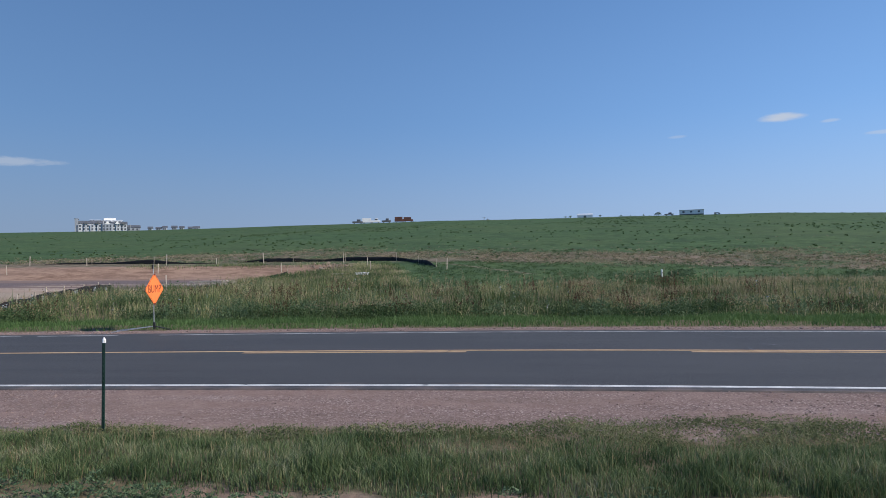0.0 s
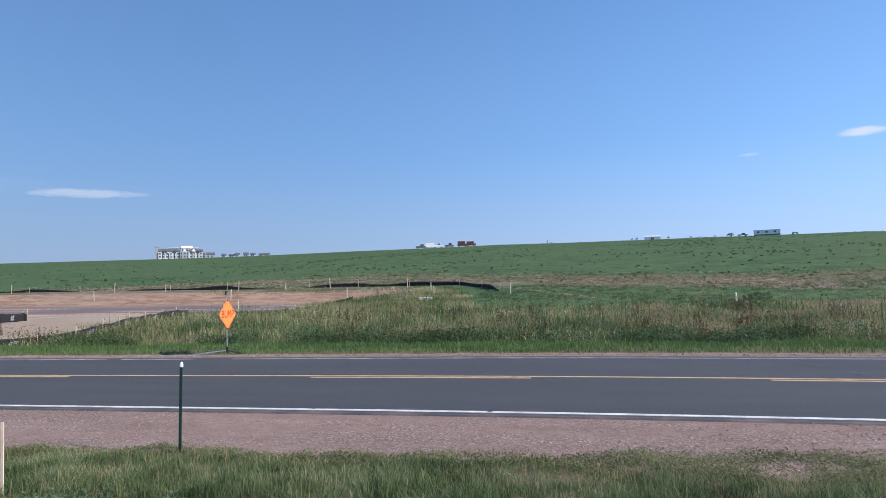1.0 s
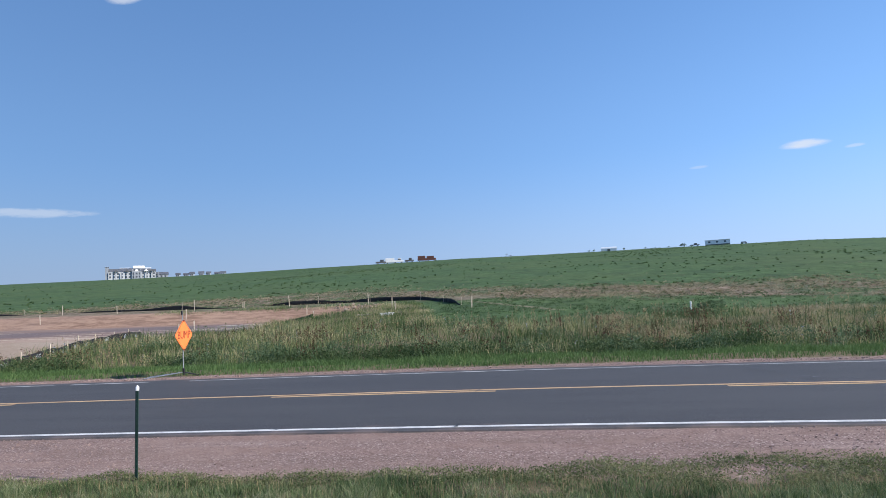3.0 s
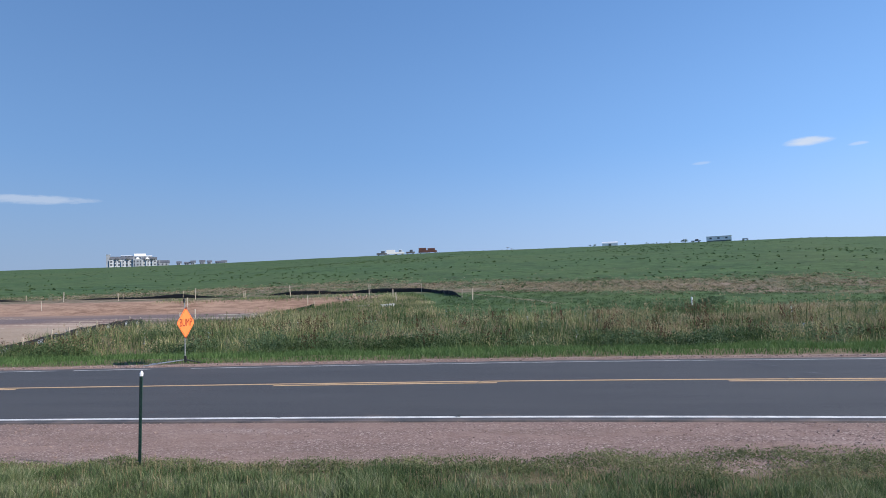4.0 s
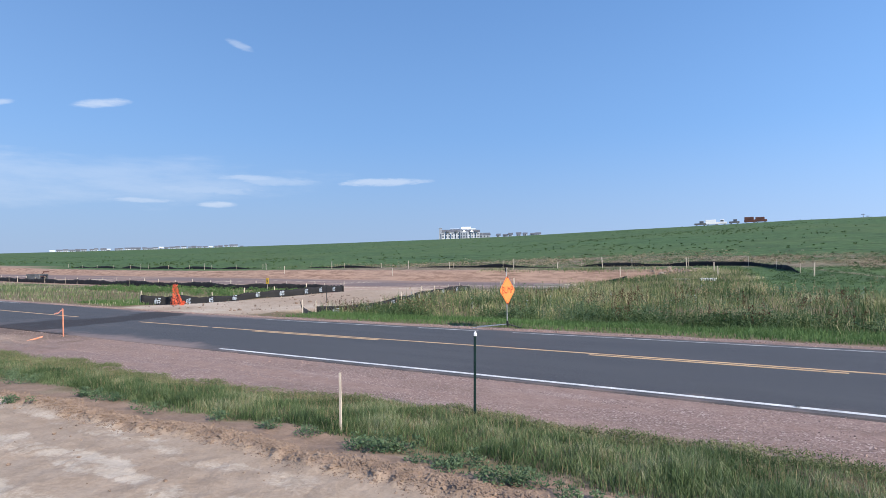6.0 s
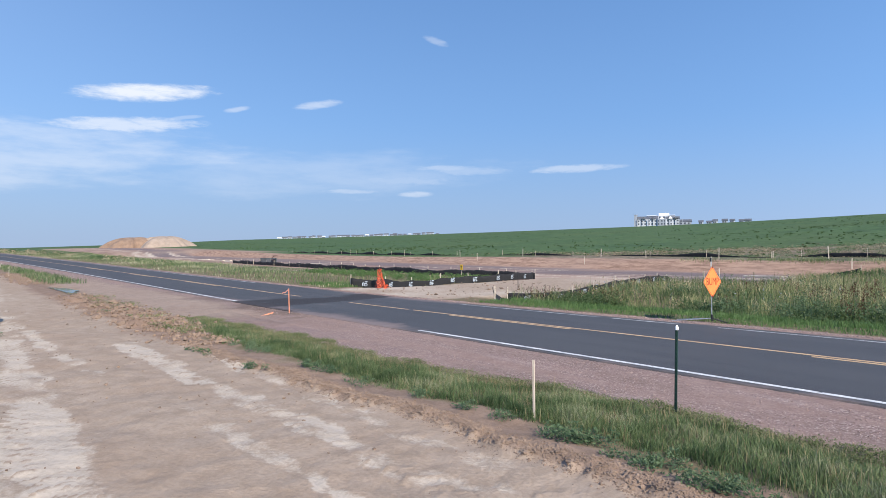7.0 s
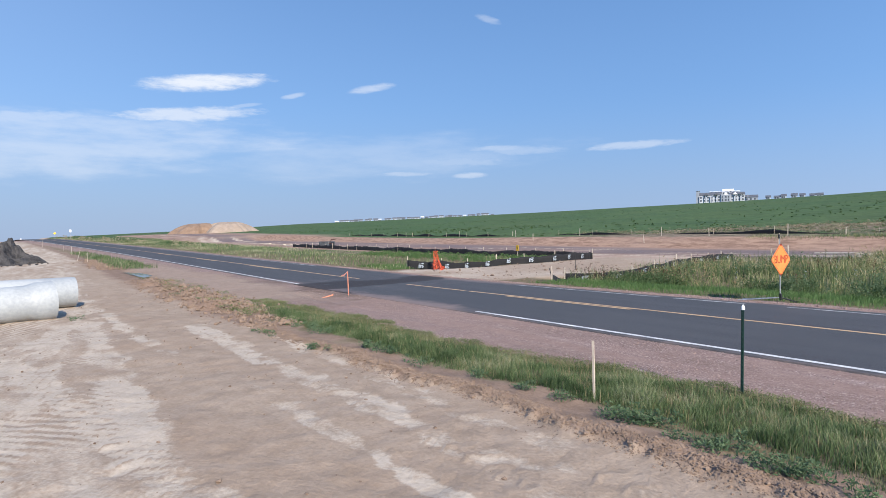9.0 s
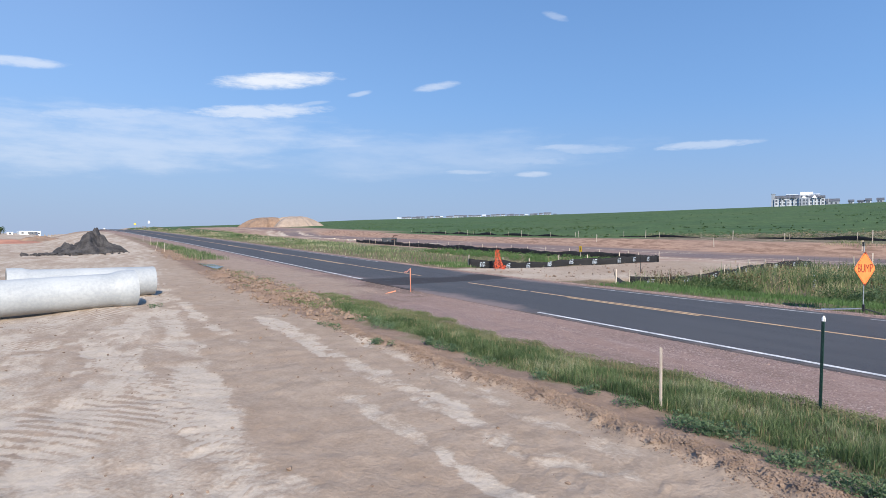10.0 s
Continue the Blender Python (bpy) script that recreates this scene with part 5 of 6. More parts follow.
def apartment_building():
    x, y, z = crest_place(34.6, 655)
    b = empty("apartment_building", x, y, z - 1.6, 34.6)
    tagged(b, "pale multi-storey apartment building with white gables on the crest", "building")
    box_part("wall", SIDING, b, -26, -6, 0, -23.5, 8, 12.6, label="corner tower wall")
    box_part("wall", STUCCO, b, -23.5, -5.5, 0, -4, 9, 8.2)
    box_part("wall", SIDING, b, -4, -7.0, 0, 4, 9, 8.6)
    box_part("wall", STUCCO, b, 4, -5.5, 0, 16, 9, 8.0)
    box_part("wall", SIDING, b, 16, -5, 0, 27, 8, 4.8)
    box_part("wall", STUCCO, b, -14, 2, 8, 12, 12, 11.6, label="upper storey")
    box_part("wall", WHITE_PAINT, b, -3, 3, 11.6, 7, 11, 14.0, label="white roof housing")
    for x0, x1, y0, y1, zz, rise, mat in ((-23.5, -4, -5.5, 9, 8.2, 3.0, SHINGLE), (4, 16, -5.5, 9, 8.0, 2.6, SHINGLE), (16, 27, -5, 8, 4.8, 2.6, SHINGLE), (-14, 12, 2, 12, 11.6, 1.0, LIGHT_ROOF), (-26, -23.5, -6, 8, 12.6, 0.6, LIGHT_ROOF)):
        bm = bmesh.new()
        gable(bm, x0, x1, y0, y1, zz, rise)
        part("roof", bm, mat, b)
    for x0 in (-17, -8, 0, 8, 13):
        bm = bmesh.new()
        w = 2.0
        v = [bm.verts.new(p) for p in ((x0 - w, -7.2, 8.0), (x0 + w, -7.2, 8.0), (x0, -7.2, 10.3), (x0 - w, 0, 8.0), (x0 + w, 0, 8.0), (x0, 0, 10.3))]
        for f in ((0, 1, 2), (0, 2, 5, 3), (2, 1, 4, 5), (1, 0, 3, 4)):
            bm.faces.new([v[i] for i in f])
        part("gable", bm, WHITE_PAINT if x0 in (0, 8) else SHINGLE, b)
    windows(b, -23.5, -4, -5.5, 2.2, 2, 3.2, 2.9)
    windows(b, -4, 4, -7.0, 2.2, 2, 2.6, 2.9)
    windows(b, 4, 16, -5.5, 2.2, 2, 3.0, 2.9)
    windows(b, 16, 27, -5.0, 2.2, 1, 3.4, 2.9)
    windows(b, -12, 12, 2.0, 9.0, 1, 4.0, 2.9)
    for k in range(9):
        px = -23 + k * 5.2
        box_part("balcony_column", SIDING, b, px - 0.25, -7.4, 0, px + 0.25, -6.9, 7.6)


apartment_building()


def house(az, r, wide, tall, wall, roof, label, group, sink=0.6):
    x, y, z = crest_place(az, r)
    h = empty("house", x, y, z - sink, az)
    tagged(h, label, "house", group)
    box_part("wall", wall, h, -wide / 2, -4, 0, wide / 2, 4, tall * 0.62)
    bm = bmesh.new()
    gable(bm, -wide / 2, wide / 2, -4, 4, tall * 0.62, tall * 0.42)
    part("roof", bm, roof, h)
    windows(h, -wide / 2, wide / 2, -4, tall * 0.2, 1, wide / 2.5, 2.7, 1.2, 1.3)


rng = np.random.default_rng(31)
for k in range(7):
    house(31.5 - k * 0.6 + rng.normal(0, 0.08), 640, 3.6 + rng.random() * 1.6, 3.6 + rng.random(), SIDING if k % 2 else STUCCO, SHINGLE, "small grey house with a dark roof on the crest", "houses on the crest", 1.0)
for k in range(34):
    house(68.6 - k * 0.43 + rng.normal(0, 0.05), 1145, 5.0 + rng.random() * 3.0, 3.8 + rng.random() * 1.8, (SIDING, SIDING, STUCCO, SIDING, SHINGLE)[k % 5], SHINGLE if k % 9 else LIGHT_ROOF, "distant suburban house in a row along the skyline", "houses in the distant row", 1.2)


def mobile_home():
    x, y, z = crest_place(-15.4, 398)
    b = empty("mobile_home", x, y, z, -15.4)
    tagged(b, "long white mobile home on the hill crest", "mobile home")
    box_part("wall", WHITE_PAINT, b, -6.7, -2, 0.5, 6.7, 2, 2.75)
    box_part("skirting", MACHINE_GREY, b, -6.6, -1.9, -0.3, 6.6, 1.9, 0.5)
    box_part("roof", LIGHT_ROOF, b, -6.9, -2.2, 2.75, 6.9, 2.2, 3.05, bevel=0.08)
    windows(b, -6.5, 6.5, -2, 1.3, 1, 4.2, 2.5, 1.0, 0.8)


mobile_home()


def vehicle(az, r, length, tall, body, label, cab=True, name="pickup_truck", category="truck", turn=0.0):
    x, y, z = crest_place(az, r)
    v = empty(name, x, y, z, az + turn)
    tagged(v, label, category)
    L = length / 2
    bm = bmesh.new()
    add_box(bm, -L, -1, 0.5, L, 1, tall * 0.55, 0.1)
    part("body", bm, body, v)
    bm = bmesh.new()
    if cab:
        add_box(bm, -L * 0.15, -0.9, tall * 0.55, L * 0.55, 0.9, tall, 0.15)
    else:
        add_box(bm, -L * 0.95, -0.95, tall * 0.55, L * 0.6, 0.95, tall, 0.1)
    c = part("cab", bm, body, v)
    box_part("pane", PANE, c, -L * 0.1, -0.93, tall * 0.62, L * 0.45, -0.906, tall * 0.92)
    for px in (-L * 0.62, L * 0.62):
        for py in (-0.95, 0.75):
            bm = bmesh.new()
            add_tube(bm, (px, py, 0.42), (px, py + 0.2, 0.42), 0.45, 0.45, 14)
            w = part("wheel", bm, TYRE, v)
            tube_part("rim", STEEL, w, (px, py - 0.01, 0.42), (px, py + 0.21, 0.42), 0.24, 0.24, 10)


vehicle(-13.6, 398, 5.4, 1.7, MACHINE_GREY, "dark pickup truck parked beside the mobile home")
vehicle(-17.4, 398, 3.4, 1.2, STEEL, "low grey utility trailer on the crest", False, "utility_trailer", "trailer")
for az, ln, tall, mat, cab, label in ((14.1, 6.0, 2.2, MACHINE_GREY, True, "dark flatbed truck on the crest"), (13.2, 6.5, 2.6, WHITE_PAINT, False, "white box truck on the crest"),
                                      (12.5, 5.5, 2.4, WHITE_PAINT, True, "white pickup truck on the crest"), (11.5, 5.0, 2.2, MACHINE_GREY, True, "dark pickup truck on the crest"),
                                      (10.3, 5.6, 2.8, RUST, False, "rusty red farm wagon on the crest"), (9.5, 5.4, 2.5, RUST, False, "rusty red grain cart on the crest")):
    vehicle(az, 408, ln * 1.15, tall * 1.25, mat, label, cab, "farm_truck" if "truck" in label else "farm_wagon", "truck" if "truck" in label else "wagon")


def tank_shed():
    x, y, z = crest_place(-6.5, 398)
    s = empty("white_shed", x, y, z, -6.5)
    tagged(s, "low white shed with a rounded roof on the crest", "shed")
    box_part("wall", WHITE_PAINT, s, -4.6, -2, -0.3, 4.6, 2, 1.3)
    bm = bmesh.new()
    add_tube(bm, (-4.7, 0, 1.6), (4.7, 0, 1.6), 2.05, 2.05, 20)
    for v in bm.verts:
        v.co.z = 1.25 + max(0.0, v.co.z - 1.6) * 0.6
    part("roof", bm, LIGHT_ROOF, s)
    box_part("door", MACHINE_GREY, s, -0.8, -2.06, -0.2, 0.8, -2.003, 1.1)


tank_shed()


def far_block(az, r, wide, tall, mat, name, label, category):
    x, y, z = crest_place(az, r)
    b = empty(name, x, y, z - 0.4, az)
    tagged(b, label, category)
    box_part("wall", mat, b, -wide / 2, -3, 0, wide / 2, 3, tall)
    box_part("roof", LIGHT_ROOF, b, -wide / 2 - 0.3, -3.3, tall, wide / 2 + 0.3, 3.3, tall + 0.35, bevel=0.1)
    windows(b, -wide / 2, wide / 2, -3, tall * 0.35, 1, 3.5, 2, 1.2, 1.0)


rng = np.random.default_rng(77)
for k in range(12):
    far_block(99.3 - 0.44 * k + rng.normal(0, 0.08), 498 + 9 * (k % 3), 1.8 + 2.6 * rng.random(), 1.2 + 1.6 * rng.random(), (WHITE_PAINT, SIDING, STUCCO, SHINGLE)[k % 4], "warehouse", "low pale warehouse in the distance across the lot", "warehouse")
far_block(98.2, 505, 9.5, 2.4, WHITE_PAINT, "site_office", "low white site office across the lot", "site office")
far_block(96.2, 505, 11.0, 2.2, WHITE_PAINT, "storage_shed", "low white storage shed across the lot", "shed")
far_block(93.9, 505, 5.0, 1.8, LIGHT_ROOF, "storage_shed", "small pale shed near the road", "shed")


def pole(az, r, tall, label):
    x, y, z = crest_place(az, r)
    s = empty("utility_pole", x, y, z)
    tagged(s, label, "pole")
    tube_part("shaft", BARK, s, (0, 0, -0.5), (0, 0, tall), 0.16, 0.11, 8)
    box_part("crossarm", BARK, s, -0.9, -0.07, tall - 0.5, 0.9, 0.07, tall - 0.35)


pole(96.9, 505, 4.4, "short wooden pole beside the sheds")
pole(2.55, 398, 1.9, "short wooden post standing on the crest")
pole(2.25, 398, 0.9, "stubby wooden post standing on the crest")


def loader(az, r):
    x, y, z = crest_place(az, r)
    v = empty("boom_lift", x, y, z, az)
    tagged(v, "white boom lift with its arm raised beside the road", "boom lift")
    box_part("body", WHITE_PAINT, v, -2.2, -1, 0.6, 1.2, 1, 1.6, bevel=0.1)
    for px in (-1.5, 0.8):
        for py in (-1.1, 0.8):
            tube_part("wheel", TYRE, v, (px, py, 0.55), (px, py + 0.3, 0.55), 0.55, 0.55, 14)
    tube_part("arm", WHITE_PAINT, v, (-0.5, 0, 1.5), (2.6, 0, 3.4), 0.22)
    box_part("basket", WHITE_PAINT, v, 2.3, -0.5, 3.2, 3.2, 0.5, 4.0, bevel=0.05)


loader(93.4, 480)


# ---- plants ----
def leaf_cloud(px, py, tall, spread, count, size, rng, stem=True, base=None):
    """Leaves as small diamonds round each plant's axis; returns verts and faces."""
    n = len(px)
    z0 = land(px, py) if base is None else base
    m = n * count
    i = np.repeat(np.arange(n), count)
    t = rng.random(m) ** 0.8
    rad = spread[i] * np.sqrt(rng.random(m)) * (0.35 + 0.65 * np.sin(np.pi * (0.15 + 0.8 * t)))
    a = rng.uniform(0, 6.283, m)
    c = np.stack([px[i] + rad * np.cos(a), py[i] + rad * np.sin(a), z0[i] + tall[i] * (0.05 + 0.95 * t)], 1)
    d = np.stack([np.cos(a) * 0.8 + rng.normal(0, 0.5, m), np.sin(a) * 0.8 + rng.normal(0, 0.5, m), rng.normal(0.45, 0.5, m)], 1)
    d /= np.linalg.norm(d, axis=1)[:, None]
    w = np.cross(d, rng.normal(size=(m, 3)))
    w /= np.linalg.norm(w, axis=1)[:, None] + 1e-9
    s = (size * rng.uniform(0.6, 1.4, m))[:, None]
    v = np.stack([c - d * s, c + w * s * 0.38, c + d * s, c - w * s * 0.38], 1).reshape(-1, 3)
    f = np.arange(4 * m).reshape(-1, 4)
    return v, f


def plants(name, px, py, tall, spread, count, size, material, label, seed, category="weeds"):
    rng = np.random.default_rng(seed)
    v, f = leaf_cloud(px, py, tall, spread, count, size, rng)
    return tagged(new(name, mesh_from(name, v, f, material)), label, category, kind="stuff")


def blades(name, px, py, tall, wide, bend, material, label, seed, category="grass"):
    """Tapered, bent grass blades as one scatter."""
    rng = np.random.default_rng(seed)
    n = len(px)
    z = land(px, py) - 0.01
    a, g = rng.uniform(0, 6.283, n), rng.uniform(0, 6.283, n)
    w = np.stack([np.cos(a), np.sin(a), 0 * a], 1) * (wide * rng.uniform(0.6, 1.3, n))[:, None]
    lean_v = np.stack([np.cos(g), np.sin(g), 0 * g], 1) * (bend * tall * rng.random(n))[:, None]
    p = np.stack([px, py, z], 1)
    up = np.stack([0 * tall, 0 * tall, tall], 1)
    v = np.stack([p - w, p + w, p + up * 0.55 + lean_v * 0.3 + w * 0.8, p + up * 0.55 + lean_v * 0.3 - w * 0.8, p + up * (1 - 0.3 * rng.random(n) * bend)[:, None] + lean_v], 1).reshape(-1, 3)
    k = 5 * np.arange(n)
    f = np.stack([np.stack([k, k + 1, k + 2], 1), np.stack([k, k + 2, k + 3], 1), np.stack([k + 3, k + 2, k + 4], 1)], 1).reshape(-1, 3)
    return tagged(new(name, mesh_from(name, v, f, material)), label, category, kind="stuff")


def scatter(n, x0, x1, y0, y1, keep, rng):
    x, y = rng.uniform(x0, x1, n), rng.uniform(y0, y1, n)
    m = rng.random(n) < keep(x, y)
    return x[m], y[m]


def strip_keep(x, y):
    low = np.interp(x, FOOT_X, FOOT_Y) + 0.16 * vnoise(x, y, 0.7, 61) + 0.08 * vnoise(x, y, 0.2, 59)
    high = np.interp(x, EDGE_X, EDGE_Y) + 0.12 * vnoise(x, y, 0.6, 62)
    dens = 0.8 + 0.3 * vnoise(x, y, 0.9, 63) + 0.3 * vnoise(x, y, 0.3, 60)
    return step(-0.08, 0.08, y - low) * (1 - step(-0.3, 0.1, y - high)) * dens * (1 - 0.5 * step(13.5, 16, -x)) * (1 - step(16.5, 19.5, -x + 0.8 * vnoise(x, y, 1, 64)))


rng = np.random.default_rng(41)
x, y = scatter(420000, -20, 9, 4.2, 7.3, strip_keep, rng)
foot, edge = np.interp(x, FOOT_X, FOOT_Y), np.interp(x, EDGE_X, EDGE_Y)
across = np.clip((y - foot) / (edge - foot), 0, 1)
core = np.minimum(1, 5 * across + 0.35) * (1 - across ** 2.2)
clump = np.clip(0.85 + 0.4 * vnoise(x, y, 0.42, 68) + 0.35 * vnoise(x, y, 0.17, 69), 0.3, 1.5)
blades("verge_grass", x, y, (0.045 + 0.145 * core) * clump * rng.uniform(0.5, 1.2, len(x)) * (0.9 + 0.25 * vnoise(x, y, 1.4, 65)), 0.0030, 0.8, GRASS, "green and yellowing grass on the near verge", 42)
x, y = scatter(5500, -19, 8, 4.8, 6.6, strip_keep, rng)
blades("seed_stalks", x, y, 0.12 + 0.12 * rng.random(len(x)), 0.002, 0.45, STRAW, "dry straw stalks among the near grass", 43)


def low_keep(x, y):
    edge = np.interp(x, EDGE_X, EDGE_Y) - 0.05 + 0.35 * step(-1.0, 2.5, x)
    wide = 0.36 + 0.42 * step(-1.5, 2.5, x) + 0.3 * step(10, 16, -x)
    return (1 - step(0.35, 1.0, np.abs(y - edge + 0.2 * vnoise(x, y, 0.7, 66)) / wide)) * np.clip(0.8 + 0.6 * vnoise(x, y, 0.5, 67), 0, 1)


x, y = scatter(95000, -21, 10, 4.8, 8.2, low_keep, rng)
plants("creeping_weeds", x, y, 0.02 + 0.045 * rng.random(len(x)), 0.06 + 0.06 * rng.random(len(x)), 9, 0.012, OLIVE_LEAF, "low creeping olive weeds at the gravel edge", 44)
x, y = scatter(2000, -35, -15, 2, 6, lambda x, y: step(0.1, 0.5, y - lip_line(x)) * (1 - step(1.4, 2.2, y - lip_line(x))) * step(0.0, 0.5, vnoise(x, y, 1.3, 108)), rng)
plants("ditch_weeds", x, y, 0.05 + 0.12 * rng.random(len(x)), 0.1 + 0.1 * rng.random(len(x)), 22, 0.022, OLIVE_LEAF, "olive weeds scattered over the rough dirt edge", 109)
# grey-green thistles at the edge of the lot
cx = np.concatenate([[-4.67, -4.5, -4.4, -3.7, -3.4, -2.9, -2.7, -2.3, -5.5, -6.2, -1.6, -0.7, 0.4, 1.2], rng.uniform(-14, -6.5, 12)])
cy = np.concatenate([[4.75, 4.82, 4.95, 4.76, 4.85, 4.62, 4.8, 4.72, 4.8, 4.77, 4.75, 4.7, 4.8, 4.75], np.zeros(12)])
cy = np.where(cy > 0, cy, np.interp(cx, FOOT_X, FOOT_Y) - rng.uniform(0.0, 0.3, len(cx)))
lush = np.where(np.arange(len(cx)) < 8, 8, 4)
x, y = np.repeat(cx, lush) + rng.normal(0, 0.17, lush.sum()), np.repeat(cy, lush) + rng.normal(0, 0.09, lush.sum())
plants("thistle_weeds", x, y, 0.05 + 0.11 * rng.random(len(x)), 0.07 + 0.07 * rng.random(len(x)), 70, 0.017, GREY_LEAF, "grey-green bushy weeds at the edge of the dirt lot", 45)
x = np.concatenate([rng.normal(-13.2, 0.3, 5), rng.normal(-10.5, 0.25, 5), rng.normal(-18.9, 0.25, 4), rng.normal(-26, 1.5, 12), rng.normal(-22.5, 0.3, 4)])
y = np.concatenate([rng.normal(3.4, 0.08, 5), rng.normal(3.66, 0.08, 5), rng.normal(0.0, 0.12, 4), rng.normal(3.6, 0.35, 12), rng.normal(3.4, 0.2, 4)])
plants("lot_weeds", x, y, 0.05 + 0.09 * rng.random(len(x)), 0.09 + 0.08 * rng.random(len(x)), 40, 0.022, GREY_LEAF, "small weeds growing out of the dirt lot", 46)


def far_keep(x, y):
    yy = y - road_shift(x)
    free = (1 - apron_mask(x, y)) * (1 - step(0.05, 0.3, pad_mask(x, y)))
    entry = 1 - step(-34.6, -34.0, x) * (1 - step(-0.6, 0.0, x + 23.0 - 2.3 * (1 - step(19.5, 21.0, y)))) * (y < 36)
    return step(-0.1, 0.2, yy - 17.12 + 0.2 * vnoise(x, y, 0.8, 71)) * free * entry


x, y = scatter(130000, -40, 24, 16.9, 22.5, lambda x, y: far_keep(x, y) * (1 - step(20.3, 22.5, y - road_shift(x))) * (0.65 + 0.5 * vnoise(x, y, 1.5, 72)), rng)
blades("bright_verge_grass", x, y, (0.11 + 0.04 * np.maximum(0, y - road_shift(x) - 17.0)) * rng.uniform(0.6, 1.3, len(x)), 0.008, 0.9, BRIGHT_GRASS, "bright green grass on the far verge", 73)


def weed_keep(x, y):
    yy = y - road_shift(x)
    end = 36.0 + 21 * step(4, 12, -x) + 1.5 * vnoise(x, y, 4, 70)
    return far_keep(x, y) * step(19.8, 21.6, yy + 0.6 * vnoise(x, y, 2, 74)) * (1 - step(-2, 1.5, yy - end)) * (0.75 + 0.5 * vnoise(x, y, 1.6, 79))


x, y = scatter(190000, -36, 34, 19.5, 58, weed_keep, rng)
tallness = (0.34 + 0.34 * rng.random(len(x)) ** 2 + 0.14 * vnoise(x, y, 3.5, 75) + 0.2 * vnoise(x, y, 0.9, 78)) * (1 - 0.5 * step(25, 36, y) * (x > -6) - 0.4 * step(29, 42, y) * (x <= -6))
blades("tall_weeds", x, y, np.maximum(0.12, tallness), 0.010, 0.85, TALL_WEEDS, "tall mixed grasses and dry weeds beyond the road", 76, "weeds")
x, y = scatter(110000, -230, -34, -16, 36, lambda x, y: far_keep(x, y) * (y - site_shift(x) < 31.5), rng)
blades("west_verge_grass", x, y, (0.16 + 0.26 * rng.random(len(x)) + 0.12 * vnoise(x, y, 3, 77)) * (0.7 + 0.3 * step(17.3, 20, y - road_shift(x))) * (1 - 0.55 * step(22, 26, y) * step(-90, -60, x)), 0.016, 0.5, WEST_WEEDS, "tall green and straw grass along the road", 78)


x, y = scatter(16000, -80, -46, -1, 6.5, lambda x, y: step(0.0, 0.8, y - lip_line(x) - 0.6) * (1 - step(6.2, 7.2, y - road_shift(x))) * (0.6 + 0.5 * vnoise(x, y, 2, 94)), rng)
blades("shoulder_grass", x, y, 0.18 + 0.22 * rng.random(len(x)), 0.014, 0.6, GRASS, "patch of green grass on the shoulder by the stakes", 95)


def patch_keep(scale, seed, low):
    return lambda x, y: weed_keep(x, y) * step(low, low + 0.3, vnoise(x, y, scale, seed)) * (1 - step(30, 40, y))


x, y = scatter(7000, -21, 28, 19.6, 23.5, patch_keep(2.2, 81, -0.15), rng)
plants("leafy_weeds", x, y, 0.22 + 0.35 * rng.random(len(x)), 0.2 + 0.18 * rng.random(len(x)), 34, 0.04, DARK_LEAF, "dark leafy weeds beyond the road", 82)
# knots of brown dock standing in the weeds
cx, cy = scatter(260, -34, 28, 20.5, 31, patch_keep(3.0, 83, -0.1), rng)
x, y = np.repeat(cx, 9) + rng.normal(0, 0.3, 9 * len(cx)), np.repeat(cy, 9) + rng.normal(0, 0.25, 9 * len(cx))
plants("dock_stalks", x, y, 0.45 + 0.4 * rng.random(len(x)), 0.05 + 0.03 * rng.random(len(x)), 30, 0.03, DOCK, "brown seeding dock stalks among the weeds", 84)
# rounded leafy bushes that stand out of the weeds
cx = np.concatenate([[2.6, 4.7, 5.8, -0.3, -4.9, -7.2, -9.5, 9.0, 13.0], rng.uniform(-20, 24, 16)])
cy = np.concatenate([[20.4, 20.2, 22.1, 21.0, 23.7, 22.3, 21.4, 20.8, 21.2], rng.uniform(20.5, 27, 16)])
x, y = np.repeat(cx, 12) + rng.normal(0, 0.45, 12 * len(cx)), np.repeat(cy, 12) + rng.normal(0, 0.3, 12 * len(cx))
plants("leafy_bushes", x, y, 0.35 + 0.4 * rng.random(len(x)), 0.18 + 0.16 * rng.random(len(x)), 46, 0.04, GREY_LEAF, "grey-green leafy bushes among the roadside weeds", 99, "bush")
x, y = scatter(2500, -21, 30, 20.5, 36, patch_keep(3.0, 85, -0.2), rng)
plants("grey_weeds", x, y, 0.35 + 0.35 * rng.random(len(x)), 0.12 + 0.12 * rng.random(len(x)), 30, 0.035, GREY_LEAF, "grey-green flowering weeds beyond the road", 86)
# a tan drift of ripe grass at the back of the weeds
x, y = scatter(90000, -8, 36, 23.5, 35, lambda x, y: weed_keep(x, y) * step(-0.1, 0.4, vnoise(x * 0.6, y, 2.4, 38)) * step(-8, 2, x) * step(23.5, 27, y), rng)
blades("ripe_grass", x, y, 0.22 + 0.26 * rng.random(len(x)), 0.008, 1.0, RIPE, "tan ripe grass at the back of the weeds", 39)
